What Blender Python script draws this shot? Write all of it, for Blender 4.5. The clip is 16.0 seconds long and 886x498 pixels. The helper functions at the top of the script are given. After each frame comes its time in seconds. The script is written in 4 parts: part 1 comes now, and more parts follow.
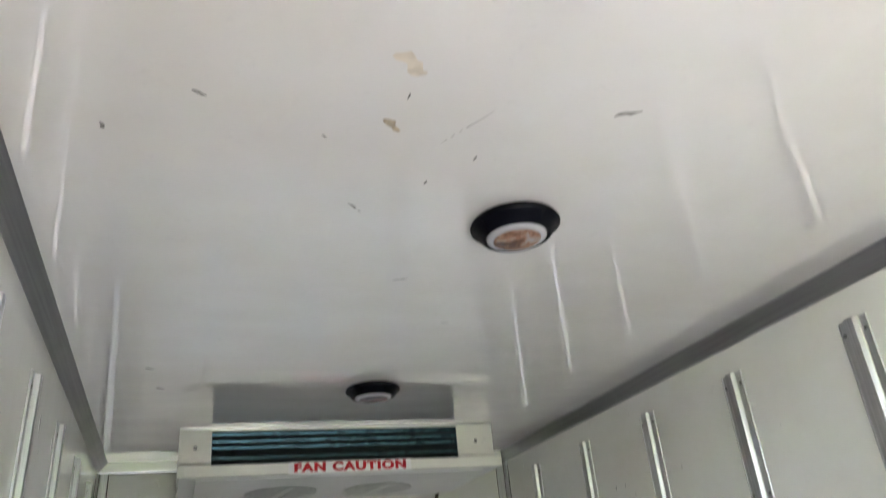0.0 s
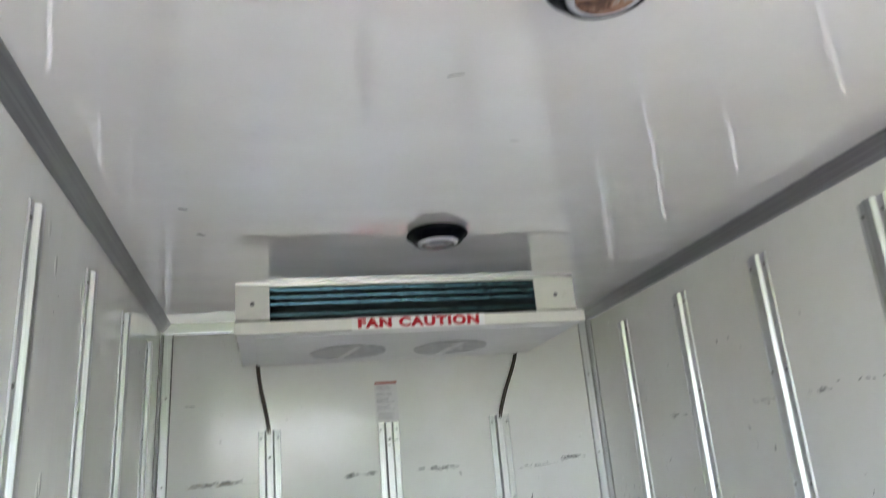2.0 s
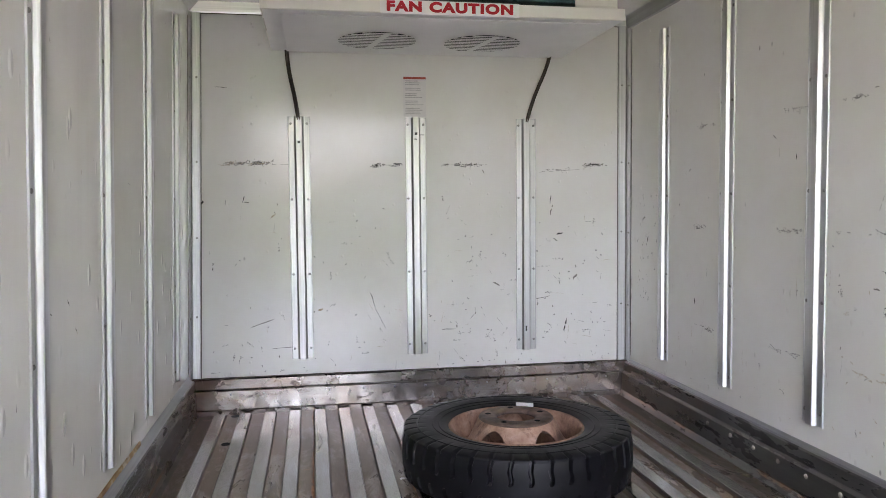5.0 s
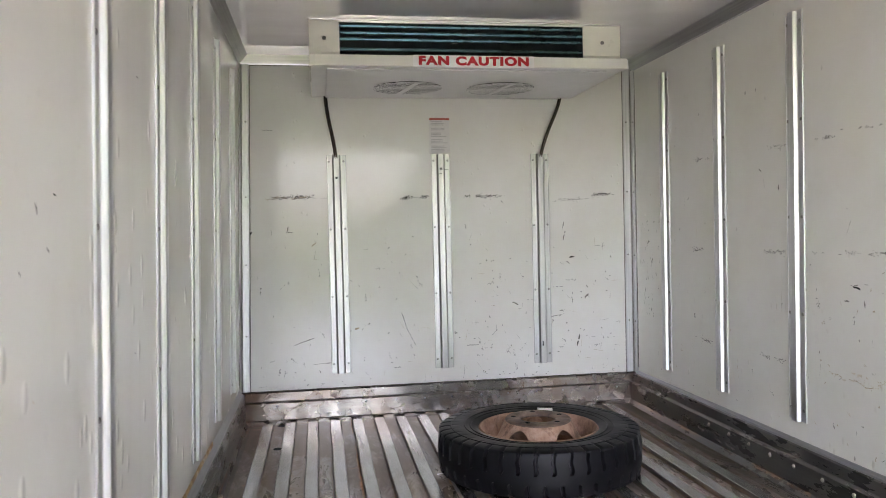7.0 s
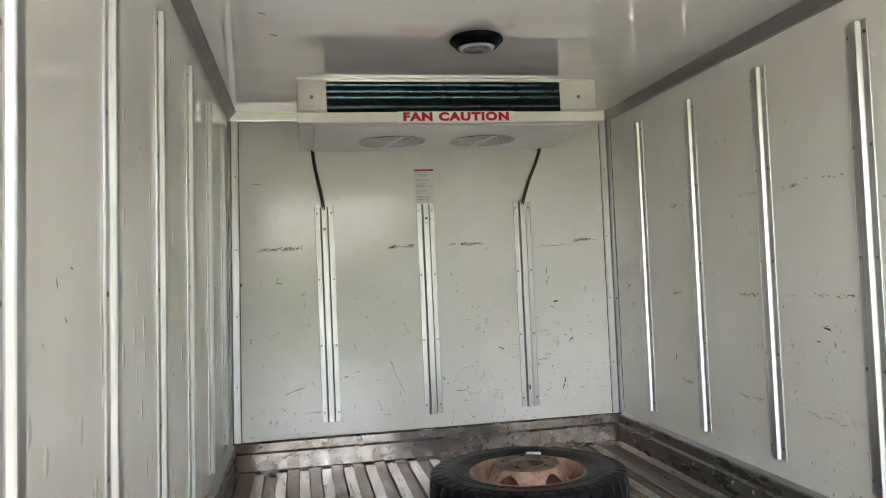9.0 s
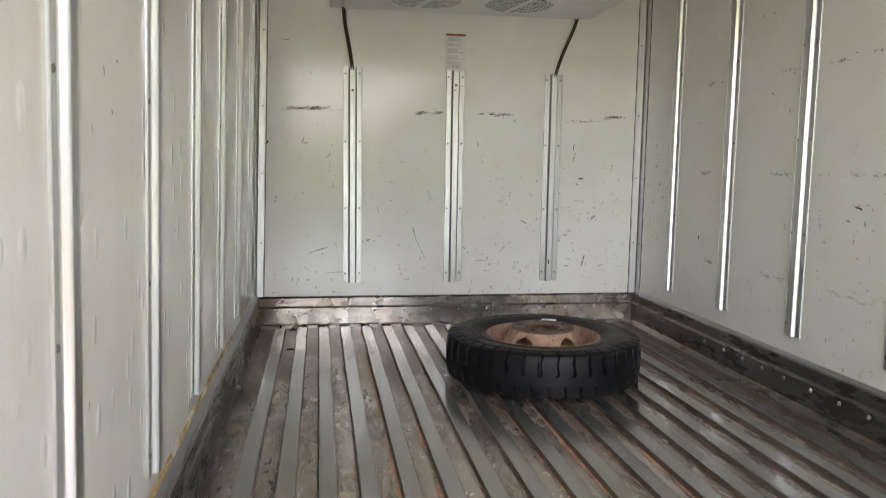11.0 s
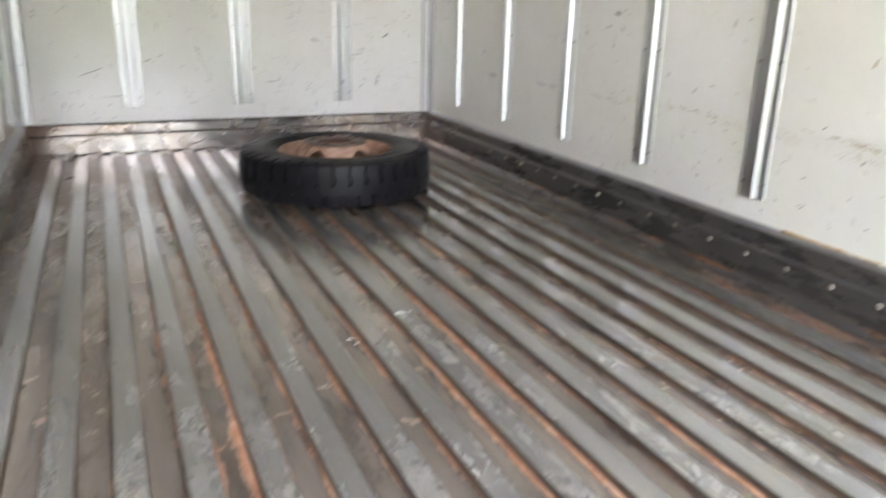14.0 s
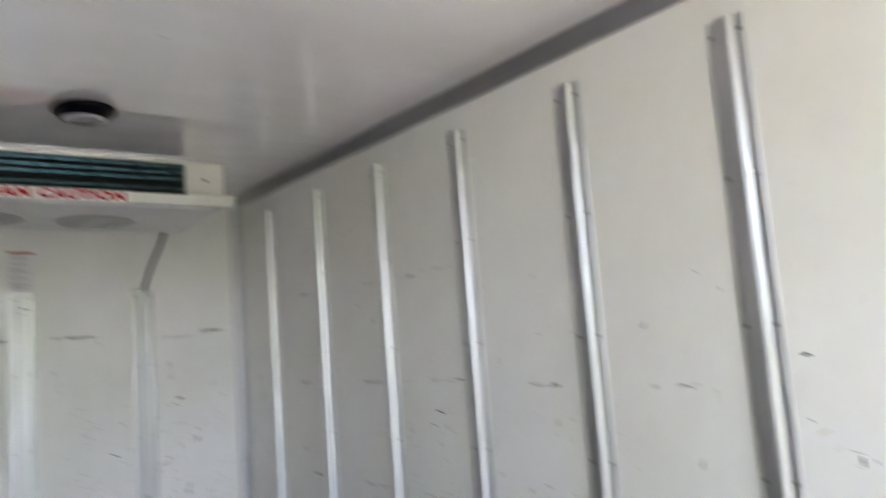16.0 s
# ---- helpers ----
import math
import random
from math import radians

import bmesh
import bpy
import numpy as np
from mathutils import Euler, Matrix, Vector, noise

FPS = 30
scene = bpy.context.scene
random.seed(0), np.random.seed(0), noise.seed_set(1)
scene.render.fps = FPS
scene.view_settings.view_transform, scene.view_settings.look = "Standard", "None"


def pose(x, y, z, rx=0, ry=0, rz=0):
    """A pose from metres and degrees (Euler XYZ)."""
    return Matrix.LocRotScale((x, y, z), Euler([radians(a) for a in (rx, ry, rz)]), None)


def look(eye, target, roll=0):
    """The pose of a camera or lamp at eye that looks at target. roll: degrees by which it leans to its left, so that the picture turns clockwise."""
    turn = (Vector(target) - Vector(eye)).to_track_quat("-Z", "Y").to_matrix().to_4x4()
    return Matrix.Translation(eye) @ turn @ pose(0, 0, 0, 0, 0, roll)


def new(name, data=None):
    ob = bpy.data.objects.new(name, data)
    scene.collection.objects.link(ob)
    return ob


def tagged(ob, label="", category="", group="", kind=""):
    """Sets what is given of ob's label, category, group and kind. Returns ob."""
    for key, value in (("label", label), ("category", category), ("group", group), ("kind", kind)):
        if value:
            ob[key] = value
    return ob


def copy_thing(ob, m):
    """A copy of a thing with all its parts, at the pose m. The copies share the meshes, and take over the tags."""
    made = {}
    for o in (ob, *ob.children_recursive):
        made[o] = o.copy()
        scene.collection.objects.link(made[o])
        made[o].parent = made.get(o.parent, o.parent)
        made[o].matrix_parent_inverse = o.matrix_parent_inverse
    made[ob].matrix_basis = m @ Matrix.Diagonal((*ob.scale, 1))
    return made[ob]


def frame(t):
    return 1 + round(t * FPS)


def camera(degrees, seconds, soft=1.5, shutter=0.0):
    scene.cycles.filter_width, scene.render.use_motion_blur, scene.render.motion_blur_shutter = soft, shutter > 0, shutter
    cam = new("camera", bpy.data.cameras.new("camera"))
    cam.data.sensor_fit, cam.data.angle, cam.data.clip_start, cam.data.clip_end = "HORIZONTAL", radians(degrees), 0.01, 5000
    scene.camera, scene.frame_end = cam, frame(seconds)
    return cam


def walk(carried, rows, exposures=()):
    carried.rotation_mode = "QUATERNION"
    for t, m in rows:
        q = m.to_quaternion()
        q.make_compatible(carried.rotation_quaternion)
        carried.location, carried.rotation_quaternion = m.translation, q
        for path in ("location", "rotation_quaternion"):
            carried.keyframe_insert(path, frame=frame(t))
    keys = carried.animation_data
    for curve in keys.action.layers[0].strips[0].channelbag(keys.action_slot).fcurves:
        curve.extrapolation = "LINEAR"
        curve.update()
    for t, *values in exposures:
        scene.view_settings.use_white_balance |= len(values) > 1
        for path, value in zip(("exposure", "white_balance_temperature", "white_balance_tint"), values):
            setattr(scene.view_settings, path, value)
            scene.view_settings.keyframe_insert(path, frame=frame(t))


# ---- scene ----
cam = camera(60.7, 16.0, 0.8, 0.5)
PATH = [
    (0, (-0.602, -3.414, 0.937), (0.039, -1.723, 1.792), -5.8),
    (0.5, (-0.573, -3.422, 0.955), (0.045, -1.801, 1.95), -4.7),
    (1, (-0.524, -3.321, 0.945), (0.084, -1.633, 1.829), -4.1),
    (1.5, (-0.5, -3.197, 0.933), (0.034, -1.424, 1.691), -4.5),
    (2, (-0.48, -3.086, 0.924), (-0.03, -1.226, 1.504), -5.0),
    (2.5, (-0.469, -2.987, 0.899), (-0.077, -1.055, 1.234), -5.3),
    (3, (-0.46, -2.955, 0.833), (-0.104, -0.991, 0.967), -3.7),
    (3.5, (-0.464, -2.955, 0.799), (-0.119, -0.985, 0.801), -1.9),
    (4, (-0.468, -2.975, 0.787), (-0.124, -1.006, 0.717), -0.9),
    (4.2, (-0.44, -2.996, 0.802), (-0.115, -1.026, 0.687), -0.6),
    (6.3, (-0.496, -3.231, 0.801), (-0.124, -1.269, 0.705), -0.4),
    (6.5, (-0.521, -3.273, 0.815), (-0.156, -1.308, 0.736), -0.6),
    (7, (-0.57, -3.378, 0.815), (-0.248, -1.405, 0.767), -1.3),
    (7.5, (-0.587, -3.454, 0.831), (-0.255, -1.481, 0.831), -2.2),
    (8, (-0.573, -3.465, 0.841), (-0.209, -1.499, 0.914), -3.1),
    (8.2, (-0.574, -3.467, 0.849), (-0.209, -1.502, 0.943), -3.4),
    (10.3, (-0.618, -3.419, 0.804), (-0.275, -1.452, 0.692), 0.4),
    (10.5, (-0.617, -3.415, 0.785), (-0.287, -1.448, 0.639), 0.6),
    (11, (-0.631, -3.451, 0.74), (-0.311, -1.49, 0.516), 0.9),
    (11.5, (-0.659, -3.507, 0.709), (-0.322, -1.557, 0.42), 0.9),
    (12, (-0.664, -3.559, 0.699), (-0.26, -1.642, 0.298), -1.1),
    (12.5, (-0.632, -3.543, 0.633), (-0.148, -1.699, 0.03), 0.5),
    (13, (-0.6, -3.531, 0.598), (-0.065, -1.733, -0.098), 3.0),
    (13.5, (-0.608, -3.564, 0.597), (-0.046, -1.785, -0.122), 2.4),
    (14, (-0.591, -3.538, 0.653), (0.182, -1.801, 0.033), 1.4),
    (14.5, (-0.574, -3.476, 0.724), (0.572, -1.893, 0.297), 1.5),
    (15, (-0.573, -3.426, 0.77), (0.857, -2.043, 0.556), -0.3),
    (15.5, (-0.541, -3.396, 0.825), (0.978, -2.095, 0.798), -3.1),
    (16, (-0.507, -3.398, 0.858), (0.702, -1.822, 1.088), -4.4),
]
EXPOSURES = [(0.0, 4.6, 6700, 15), (2.0, 4.86, 6450, 17), (3.0, 4.76, 6550, 26), (4.0, 4.76, 6800, 26), (6.5, 4.71, 7050, 23), (7.0, 4.74, 7150, 23), (8.2, 4.56, 7450, 19), (10.5, 4.61, 7410, 17), (11.0, 4.58, 7600, 20), (12.5, 4.87, 7850, 22), (13.5, 5.12, 7600, 22), (14.5, 4.81, 7160, 21), (15.0, 4.77, 6900, 20), (15.5, 4.44, 6680, 21), (16.0, 4.47, 6730, 22)]
walk(cam, [(t, look(eye, target, roll)) for t, eye, target, roll in PATH], EXPOSURES)

# ---------- world and daylight ----------
world = bpy.data.worlds.new("overcast_daylight")
scene.world = world
world.use_nodes = True
wn, wl = world.node_tree.nodes, world.node_tree.links
sky = wn.new("ShaderNodeTexSky")
sky.sky_type, sky.sun_disc = "NISHITA", False
sky.sun_elevation, sky.sun_rotation = radians(46), radians(63.4)
sky.air_density, sky.dust_density, sky.ozone_density = 1.0, 4.0, 1.0
soft_sky = wn.new("ShaderNodeHueSaturation")
soft_sky.inputs["Saturation"].default_value = 0.68
wl.new(sky.outputs["Color"], soft_sky.inputs["Color"])
wl.new(soft_sky.outputs["Color"], wn["Background"].inputs["Color"])
wn["Background"].inputs["Strength"].default_value = 0.15

sun = new("sun", bpy.data.lights.new("sun", "SUN"))
sun.data.energy, sun.data.angle, sun.data.color = 1.4, radians(14), (1.0, 0.96, 0.9)
sun.matrix_world = look((6.0, 3.0, 7.0), (0, 0, 0))

# ---------- plan ----------
XL, XR = -0.929, 0.89         # inner faces of the side walls at floor level
LEAN = 0.024                  # the left wall leans in slightly towards its top
TOP = 1.595                   # ceiling
REAR = -3.85                  # open rear end of the box
KERB = 0.128                  # top of the metal skirting
PITCH, SLAT0, SLAT_W, SLAT_H = 0.0957, -0.828, 0.0415, 0.0145
RIB_STEP, RIB0 = 0.4475, -0.3465
rnd = random.Random(7)


# ---------- material helpers ----------
class Mat:
    """A small wrapper that builds a Principled node material."""

    def __init__(self, name, base, rough=0.5, metal=0.0, spec=0.5):
        self.m = bpy.data.materials.new(name)
        self.m.use_nodes = True
        self.n, self.l = self.m.node_tree.nodes, self.m.node_tree.links
        self.b = self.n["Principled BSDF"]
        self.b.inputs["Base Color"].default_value = (*base, 1)
        self.b.inputs["Roughness"].default_value = rough
        self.b.inputs["Metallic"].default_value = metal
        self.b.inputs["Specular IOR Level"].default_value = spec
        self.co = self.n.new("ShaderNodeTexCoord").outputs["Object"]

    def mapped(self, scale, world_space=False, rot=(0, 0, 0)):
        mp = self.n.new("ShaderNodeMapping")
        mp.inputs["Scale"].default_value = scale
        mp.inputs["Rotation"].default_value = rot
        src = self.n.new("ShaderNodeNewGeometry").outputs["Position"] if world_space else self.co
        self.l.new(src, mp.inputs["Vector"])
        return mp.outputs["Vector"]

    def noise(self, scale, detail=3, rough=0.5, dist=0.0, stretch=(1, 1, 1), rot=(0, 0, 0)):
        t = self.n.new("ShaderNodeTexNoise")
        t.inputs["Scale"].default_value, t.inputs["Detail"].default_value = scale, detail
        t.inputs["Roughness"].default_value, t.inputs["Distortion"].default_value = rough, dist
        self.l.new(self.mapped(stretch, True, rot), t.inputs["Vector"])
        return t.outputs["Fac"]

    def voronoi(self, scale, stretch=(1, 1, 1), feature="F1"):
        t = self.n.new("ShaderNodeTexVoronoi")
        t.feature = feature
        t.inputs["Scale"].default_value = scale
        self.l.new(self.mapped(stretch, True), t.inputs["Vector"])
        return t.outputs["Distance"]

    def ramp(self, fac, *stops):
        r = self.n.new("ShaderNodeValToRGB")
        e = r.color_ramp.elements
        for n, (p, v) in enumerate(stops):
            el = e[n] if n < 2 else e.new(p)
            el.position = p
            el.color = (*v, 1) if hasattr(v, "__len__") else (v, v, v, 1)
        self.l.new(fac, r.inputs["Fac"])
        return r.outputs["Color"]

    def mix(self, fac, a, b, mode="MIX"):
        x = self.n.new("ShaderNodeMix")
        x.data_type, x.blend_type = "RGBA", mode
        for socket, v in ((x.inputs[0], fac), (x.inputs[6], a), (x.inputs[7], b)):
            if hasattr(v, "is_linked"):
                self.l.new(v, socket)
            elif hasattr(v, "__len__"):
                socket.default_value = (*v, 1)
            else:
                socket.default_value = v
        return x.outputs[2]

    def math(self, op, a, b=0.0):
        x = self.n.new("ShaderNodeMath")
        x.operation = op
        for socket, v in ((x.inputs[0], a), (x.inputs[1], b)):
            if hasattr(v, "is_linked"):
                self.l.new(v, socket)
            else:
                socket.default_value = v
        return x.outputs[0]

    def axis(self, name):
        s = self.n.new("ShaderNodeSeparateXYZ")
        self.l.new(self.n.new("ShaderNodeNewGeometry").outputs["Position"], s.inputs[0])
        return s.outputs[name]

    def per_object(self):
        return self.n.new("ShaderNodeObjectInfo").outputs["Random"]

    def colour(self, c):
        self.l.new(c, self.b.inputs["Base Color"])
        return self

    def rough(self, r):
        self.l.new(r, self.b.inputs["Roughness"])
        return self

    def metal(self, r):
        self.l.new(r, self.b.inputs["Metallic"])
        return self

    def bump(self, h, strength=0.3, dist=0.002):
        b = self.n.new("ShaderNodeBump")
        b.inputs["Strength"].default_value, b.inputs["Distance"].default_value = strength, dist
        self.l.new(h, b.inputs["Height"])
        old = self.b.inputs["Normal"].links
        if old:
            self.l.new(old[0].from_socket, b.inputs["Normal"])
        self.l.new(b.outputs["Normal"], self.b.inputs["Normal"])
        return self


def panel_material(name, base, rough, wave, wave_scale, stain, specks=True, dent=0.35, spec=0.5, gouges=False, streaks=0.0):
    """Glossy painted sandwich panel, slightly wavy, with grime and brown smears."""
    m = Mat(name, base, rough, 0.0, spec)
    grime = m.ramp(m.noise(1.7, 5, 0.6), (0.35, 0.0), (0.75, 1.0))
    col = m.mix(grime, base, tuple(c * k for c, k in zip(base, (0.89, 0.865, 0.82))))
    fine = m.ramp(m.noise(26, 4, 0.7), (0.62, 0.0), (0.78, 1.0))
    col = m.mix(m.math("MULTIPLY", fine, 0.25), col, tuple(c * 0.72 for c in base))
    if stain:
        # a rubbed brown line low on the wall, broken up along its length
        z = m.axis("Z")
        wob = m.math("MULTIPLY_ADD", m.noise(2.2, 2), 0.10)
        band = m.ramp(m.math("ABSOLUTE", m.math("SUBTRACT", m.math("ADD", z, wob), stain)), (0.0, 1.0), (0.045, 0.0))
        broken = m.ramp(m.noise(3.1, 5, 0.7, 0, (1, 1, 4)), (0.5, 0.0), (0.68, 1.0))
        col = m.mix(m.math("MULTIPLY", m.math("MULTIPLY", band, broken), 0.75), col, (0.38, 0.28, 0.17))
    if streaks:
        run = m.ramp(m.noise(4.0, 5, 0.6, 0, (5, 5, 0.35)), (0.50, 0.0), (0.78, 1.0))
        col = m.mix(m.math("MULTIPLY", run, streaks), col, tuple(c * k for c, k in zip(base, (0.66, 0.60, 0.52))))
    if specks:
        s = m.ramp(m.voronoi(17, (1, 1, 0.55)), (0.05, 1.0), (0.09, 0.0))
        where = m.ramp(m.noise(4.3, 3, 0.6), (0.56, 0.0), (0.64, 1.0))
        col = m.mix(m.math("MULTIPLY", m.math("MULTIPLY", s, where), 0.7), col, (0.13, 0.12, 0.11))
    m.colour(col)
    m.rough(m.ramp(m.noise(6, 4, 0.6), (0.3, rough * 0.75), (0.8, rough * 1.5)))
    m.bump(m.noise(wave_scale, 2, 0.4), 1.0, wave)
    if gouges:
        pit = m.ramp(m.math("ADD", m.voronoi(30, (1, 1, 0.45)), m.math("MULTIPLY", m.noise(60, 3), 0.16)), (0.16, 1.0), (0.26, 0.0))
        pit = m.math("MULTIPLY", pit, m.ramp(m.noise(4.4, 3), (0.47, 0.0), (0.58, 1.0)))
        low = m.ramp(m.math("ADD", m.math("MULTIPLY", m.axis("Z"), 0.5), m.math("MULTIPLY", m.noise(2.1, 4, 0.6), 0.8)), (0.56, 1.0), (0.80, 0.0))
        slit = m.math("MULTIPLY", pit, low)
        m.colour(m.mix(m.math("MULTIPLY", slit, 0.22), col, (0.44, 0.37, 0.29)))
        m.bump(slit, 0.6, 0.003)
    if dent:
        dents = m.math("MULTIPLY", m.ramp(m.voronoi(19, (1, 1, 0.5)), (0.05, 1.0), (0.23, 0.0)), m.ramp(m.math("SUBTRACT", m.noise(2.3, 3), m.math("MULTIPLY", m.axis("Z"), 0.14)), (0.36, 0.0), (0.48, 1.0)))
        if specks:
            dents = m.math("MULTIPLY", m.ramp(m.voronoi(26, (1, 1, 0.8)), (0.05, 1.0), (0.15, 0.0)), m.ramp(m.noise(2.7, 3), (0.46, 0.0), (0.58, 1.0)))
        m.bump(dents, dent, 0.0045)
    return m.m


def plain(name, base, rough=0.5, metal=0.0, spec=0.5, vary=0.12, scale=30, bump=0.0):
    m = Mat(name, base, rough, metal, spec)
    m.colour(m.ramp(m.noise(scale, 5, 0.6), (0.3, tuple(c * (1 - vary) for c in base)), (0.7, tuple(min(1, c * (1 + vary)) for c in base))))
    m.rough(m.ramp(m.noise(scale * 0.4, 4), (0.3, rough * 0.8), (0.7, min(1, rough * 1.25))))
    if bump:
        m.bump(m.noise(scale * 3, 4), bump, 0.001)
    return m.m


def ceil_waves(material):
    """Adds the short ripples of a thin glued skin to a panel material."""
    n, l = material.node_tree.nodes, material.node_tree.links
    b = n["Principled BSDF"]
    t, mp, bp = n.new("ShaderNodeTexNoise"), n.new("ShaderNodeMapping"), n.new("ShaderNodeBump")
    t.inputs["Scale"].default_value, t.inputs["Detail"].default_value = 1.0, 0.0
    mp.inputs["Scale"].default_value = (4.2, 10.0, 1.0)
    bp.inputs["Strength"].default_value, bp.inputs["Distance"].default_value = 1.0, 0.0014
    l.new(n.new("ShaderNodeNewGeometry").outputs["Position"], mp.inputs["Vector"])
    l.new(mp.outputs["Vector"], t.inputs["Vector"])
    l.new(t.outputs["Fac"], bp.inputs["Height"])
    l.new(b.inputs["Normal"].links[0].from_socket, bp.inputs["Normal"])
    l.new(bp.outputs["Normal"], b.inputs["Normal"])


WHITE = (0.86, 0.86, 0.84)
M_WALL = panel_material("painted_panel", WHITE, 0.20, 0.0022, 2.6, 0.37, True, 0.0, 0.5, True)
M_LEFT = panel_material("painted_panel_smooth", WHITE, 0.085, 0.0018, 3.0, 0.0, False, 1.0, 0.5, False, 0.12)
M_BACK = panel_material("painted_panel_back", WHITE, 0.13, 0.0020, 2.2, 0.0, True, 0.45)
M_CEIL = panel_material("painted_panel_ceiling", (0.88, 0.873, 0.86), 0.020, 0.00020, 7.0, 0.0, False, 0.0, 1.0)
ceil_waves(M_CEIL)
M_CEIL.node_tree.nodes["Principled BSDF"].inputs["Coat Weight"].default_value = 1.0
M_CEIL.node_tree.nodes["Principled BSDF"].inputs["Coat IOR"].default_value = 1.8
M_CEIL.node_tree.nodes["Principled BSDF"].inputs["Coat Roughness"].default_value = 0.02
ceil_bsdf = M_CEIL.node_tree.nodes["Principled BSDF"]
M_CEIL.node_tree.links.new(ceil_bsdf.inputs["Normal"].links[0].from_socket, ceil_bsdf.inputs["Coat Normal"])


def aluminium(name, base, rough, run=(50, 50, 0.5)):
    m = Mat(name, base, rough, 1.0)
    lines = m.noise(4.0, 3, 0.5, 0, run)
    m.colour(m.ramp(lines, (0.3, tuple(c * 0.85 for c in base)), (0.7, tuple(min(1, c * 1.1) for c in base))))
    m.rough(m.ramp(m.noise(7, 4, 0.6), (0.3, rough * 0.85), (0.75, rough * 1.2)))
    return m.m


M_ALU = aluminium("extruded_aluminium", (0.65, 0.65, 0.665), 0.39)
# darker copy of the same aluminium, toned for the brightness at the bulkhead
M_ALU_BACK = aluminium("bulkhead_aluminium", (0.53, 0.53, 0.525), 0.40)
M_ALU_DULL = aluminium("dull_aluminium", (0.36, 0.36, 0.375), 0.42, (40, 0.5, 40))
M_ALU_X = aluminium("pale_aluminium_strip", (0.78, 0.78, 0.76), 0.35, (0.5, 40, 40))


def slat_material():
    """Worn dull floor steel, smeared whitish where goods slide, dirty and toned darker towards the bulkhead."""
    base = (0.56, 0.565, 0.525)
    m = Mat("floor_slat_steel", base, 0.2, 0.8)
    lines = m.noise(2.0, 4, 0.55, 0, (40, 0.35, 40))
    col = m.ramp(lines, (0.3, tuple(c * 0.88 for c in base)), (0.7, tuple(c * 1.1 for c in base)))
    col = m.mix(m.math("MULTIPLY", m.per_object(), 0.35), col, tuple(c * 0.7 for c in base))
    dull = m.ramp(m.noise(2.6, 5, 0.55, 0.2, (2.4, 0.5, 1)), (0.30, 0.0), (0.72, 1.0))
    col = m.mix(m.math("MULTIPLY", dull, 0.42), col, (0.30, 0.29, 0.275))
    y, x = m.axis("Y"), m.axis("X")
    # a darker grey tone from mid floor up to the bulkhead
    far_tone = m.ramp(m.math("ADD", m.math("MULTIPLY", y, 0.4), m.math("ADD", m.math("MULTIPLY", m.noise(2.0, 4, 0.6, 0.3, (1.5, 0.6, 1)), 0.5), 1.0)), (0.16, 0.0), (0.52, 1.0))
    col = m.mix(m.math("MULTIPLY", far_tone, 0.75), col, (0.33, 0.325, 0.30))
    deep = m.ramp(m.math("ADD", m.math("MULTIPLY", y, 0.28), m.math("MULTIPLY", m.noise(11, 8, 0.75, 0.4, (1.4, 0.35, 1)), 0.8)), (0.10, 0.0), (0.46, 1.0))
    col = m.mix(m.math("MULTIPLY", deep, 0.6), col, (0.17, 0.125, 0.09))
    spots = m.ramp(m.noise(75, 5, 0.75), (0.60, 0.0), (0.68, 1.0))
    col = m.mix(m.math("MULTIPLY", spots, 0.25), col, (0.16, 0.145, 0.13))
    reach = m.math("MULTIPLY", m.ramp(m.math("ABSOLUTE", m.math("ADD", y, 2.62)), (0.30, 1.0), (0.85, 0.0)), m.ramp(m.math("ADD", m.math("MULTIPLY", x, 0.5), 0.5), (0.52, 1.0), (0.78, 0.25)))
    smear = m.ramp(m.noise(7, 6, 0.65, 1.2, (1.3, 0.45, 1)), (0.40, 0.0), (0.72, 1.0))
    wisp = m.ramp(m.noise(30, 6, 0.7, 1.6, (1.0, 0.7, 1)), (0.42, 0.10), (0.62, 1.0))
    rub = m.math("MULTIPLY", m.math("MULTIPLY", smear, wisp), m.ramp(m.noise(3.1, 3, 0.5, 0, (3.2, 0.8, 1)), (0.36, 0.15), (0.54, 1.0)))
    # the constant lays a faint even pale veil over the smeared stretch
    rub = m.math("MULTIPLY", m.math("MULTIPLY", m.math("ADD", m.math("MULTIPLY", rub, 0.90), 0.12), reach), 0.95)
    col = m.mix(rub, col, (0.64, 0.66, 0.65))
    rust = m.math("MULTIPLY", m.ramp(m.noise(30, 6, 0.7), (0.60, 0.0), (0.66, 1.0)), m.ramp(m.noise(3.7, 3), (0.58, 0.0), (0.66, 1.0)))
    col = m.mix(m.math("MULTIPLY", rust, 0.6), col, (0.25, 0.12, 0.06))
    chip = m.math("MULTIPLY", m.ramp(m.voronoi(42), (0.05, 1.0), (0.08, 0.0)), m.ramp(m.noise(5.3, 2), (0.60, 0.0), (0.65, 1.0)))
    col = m.mix(m.math("MULTIPLY", chip, 0.6), col, (0.75, 0.74, 0.70))
    m.colour(col)
    polish = m.mix(rub, m.ramp(m.noise(4, 6, 0.65, 0, (5, 0.6, 5)), (0.3, 0.13), (0.72, 0.29)), (0.42, 0.42, 0.42))
    m.rough(m.mix(m.math("MULTIPLY", deep, 0.8), polish, (0.30, 0.30, 0.30)))
    m.metal(m.math("SUBTRACT", 0.86, m.math("MULTIPLY", m.math("ADD", rub, m.math("ADD", rust, m.math("MULTIPLY", deep, 0.8))), 0.3)))
    m.bump(m.noise(2.5, 2), 0.6, 0.003)
    m.bump(m.noise(90, 4, 0.7), 0.06, 0.0006)
    return m.m


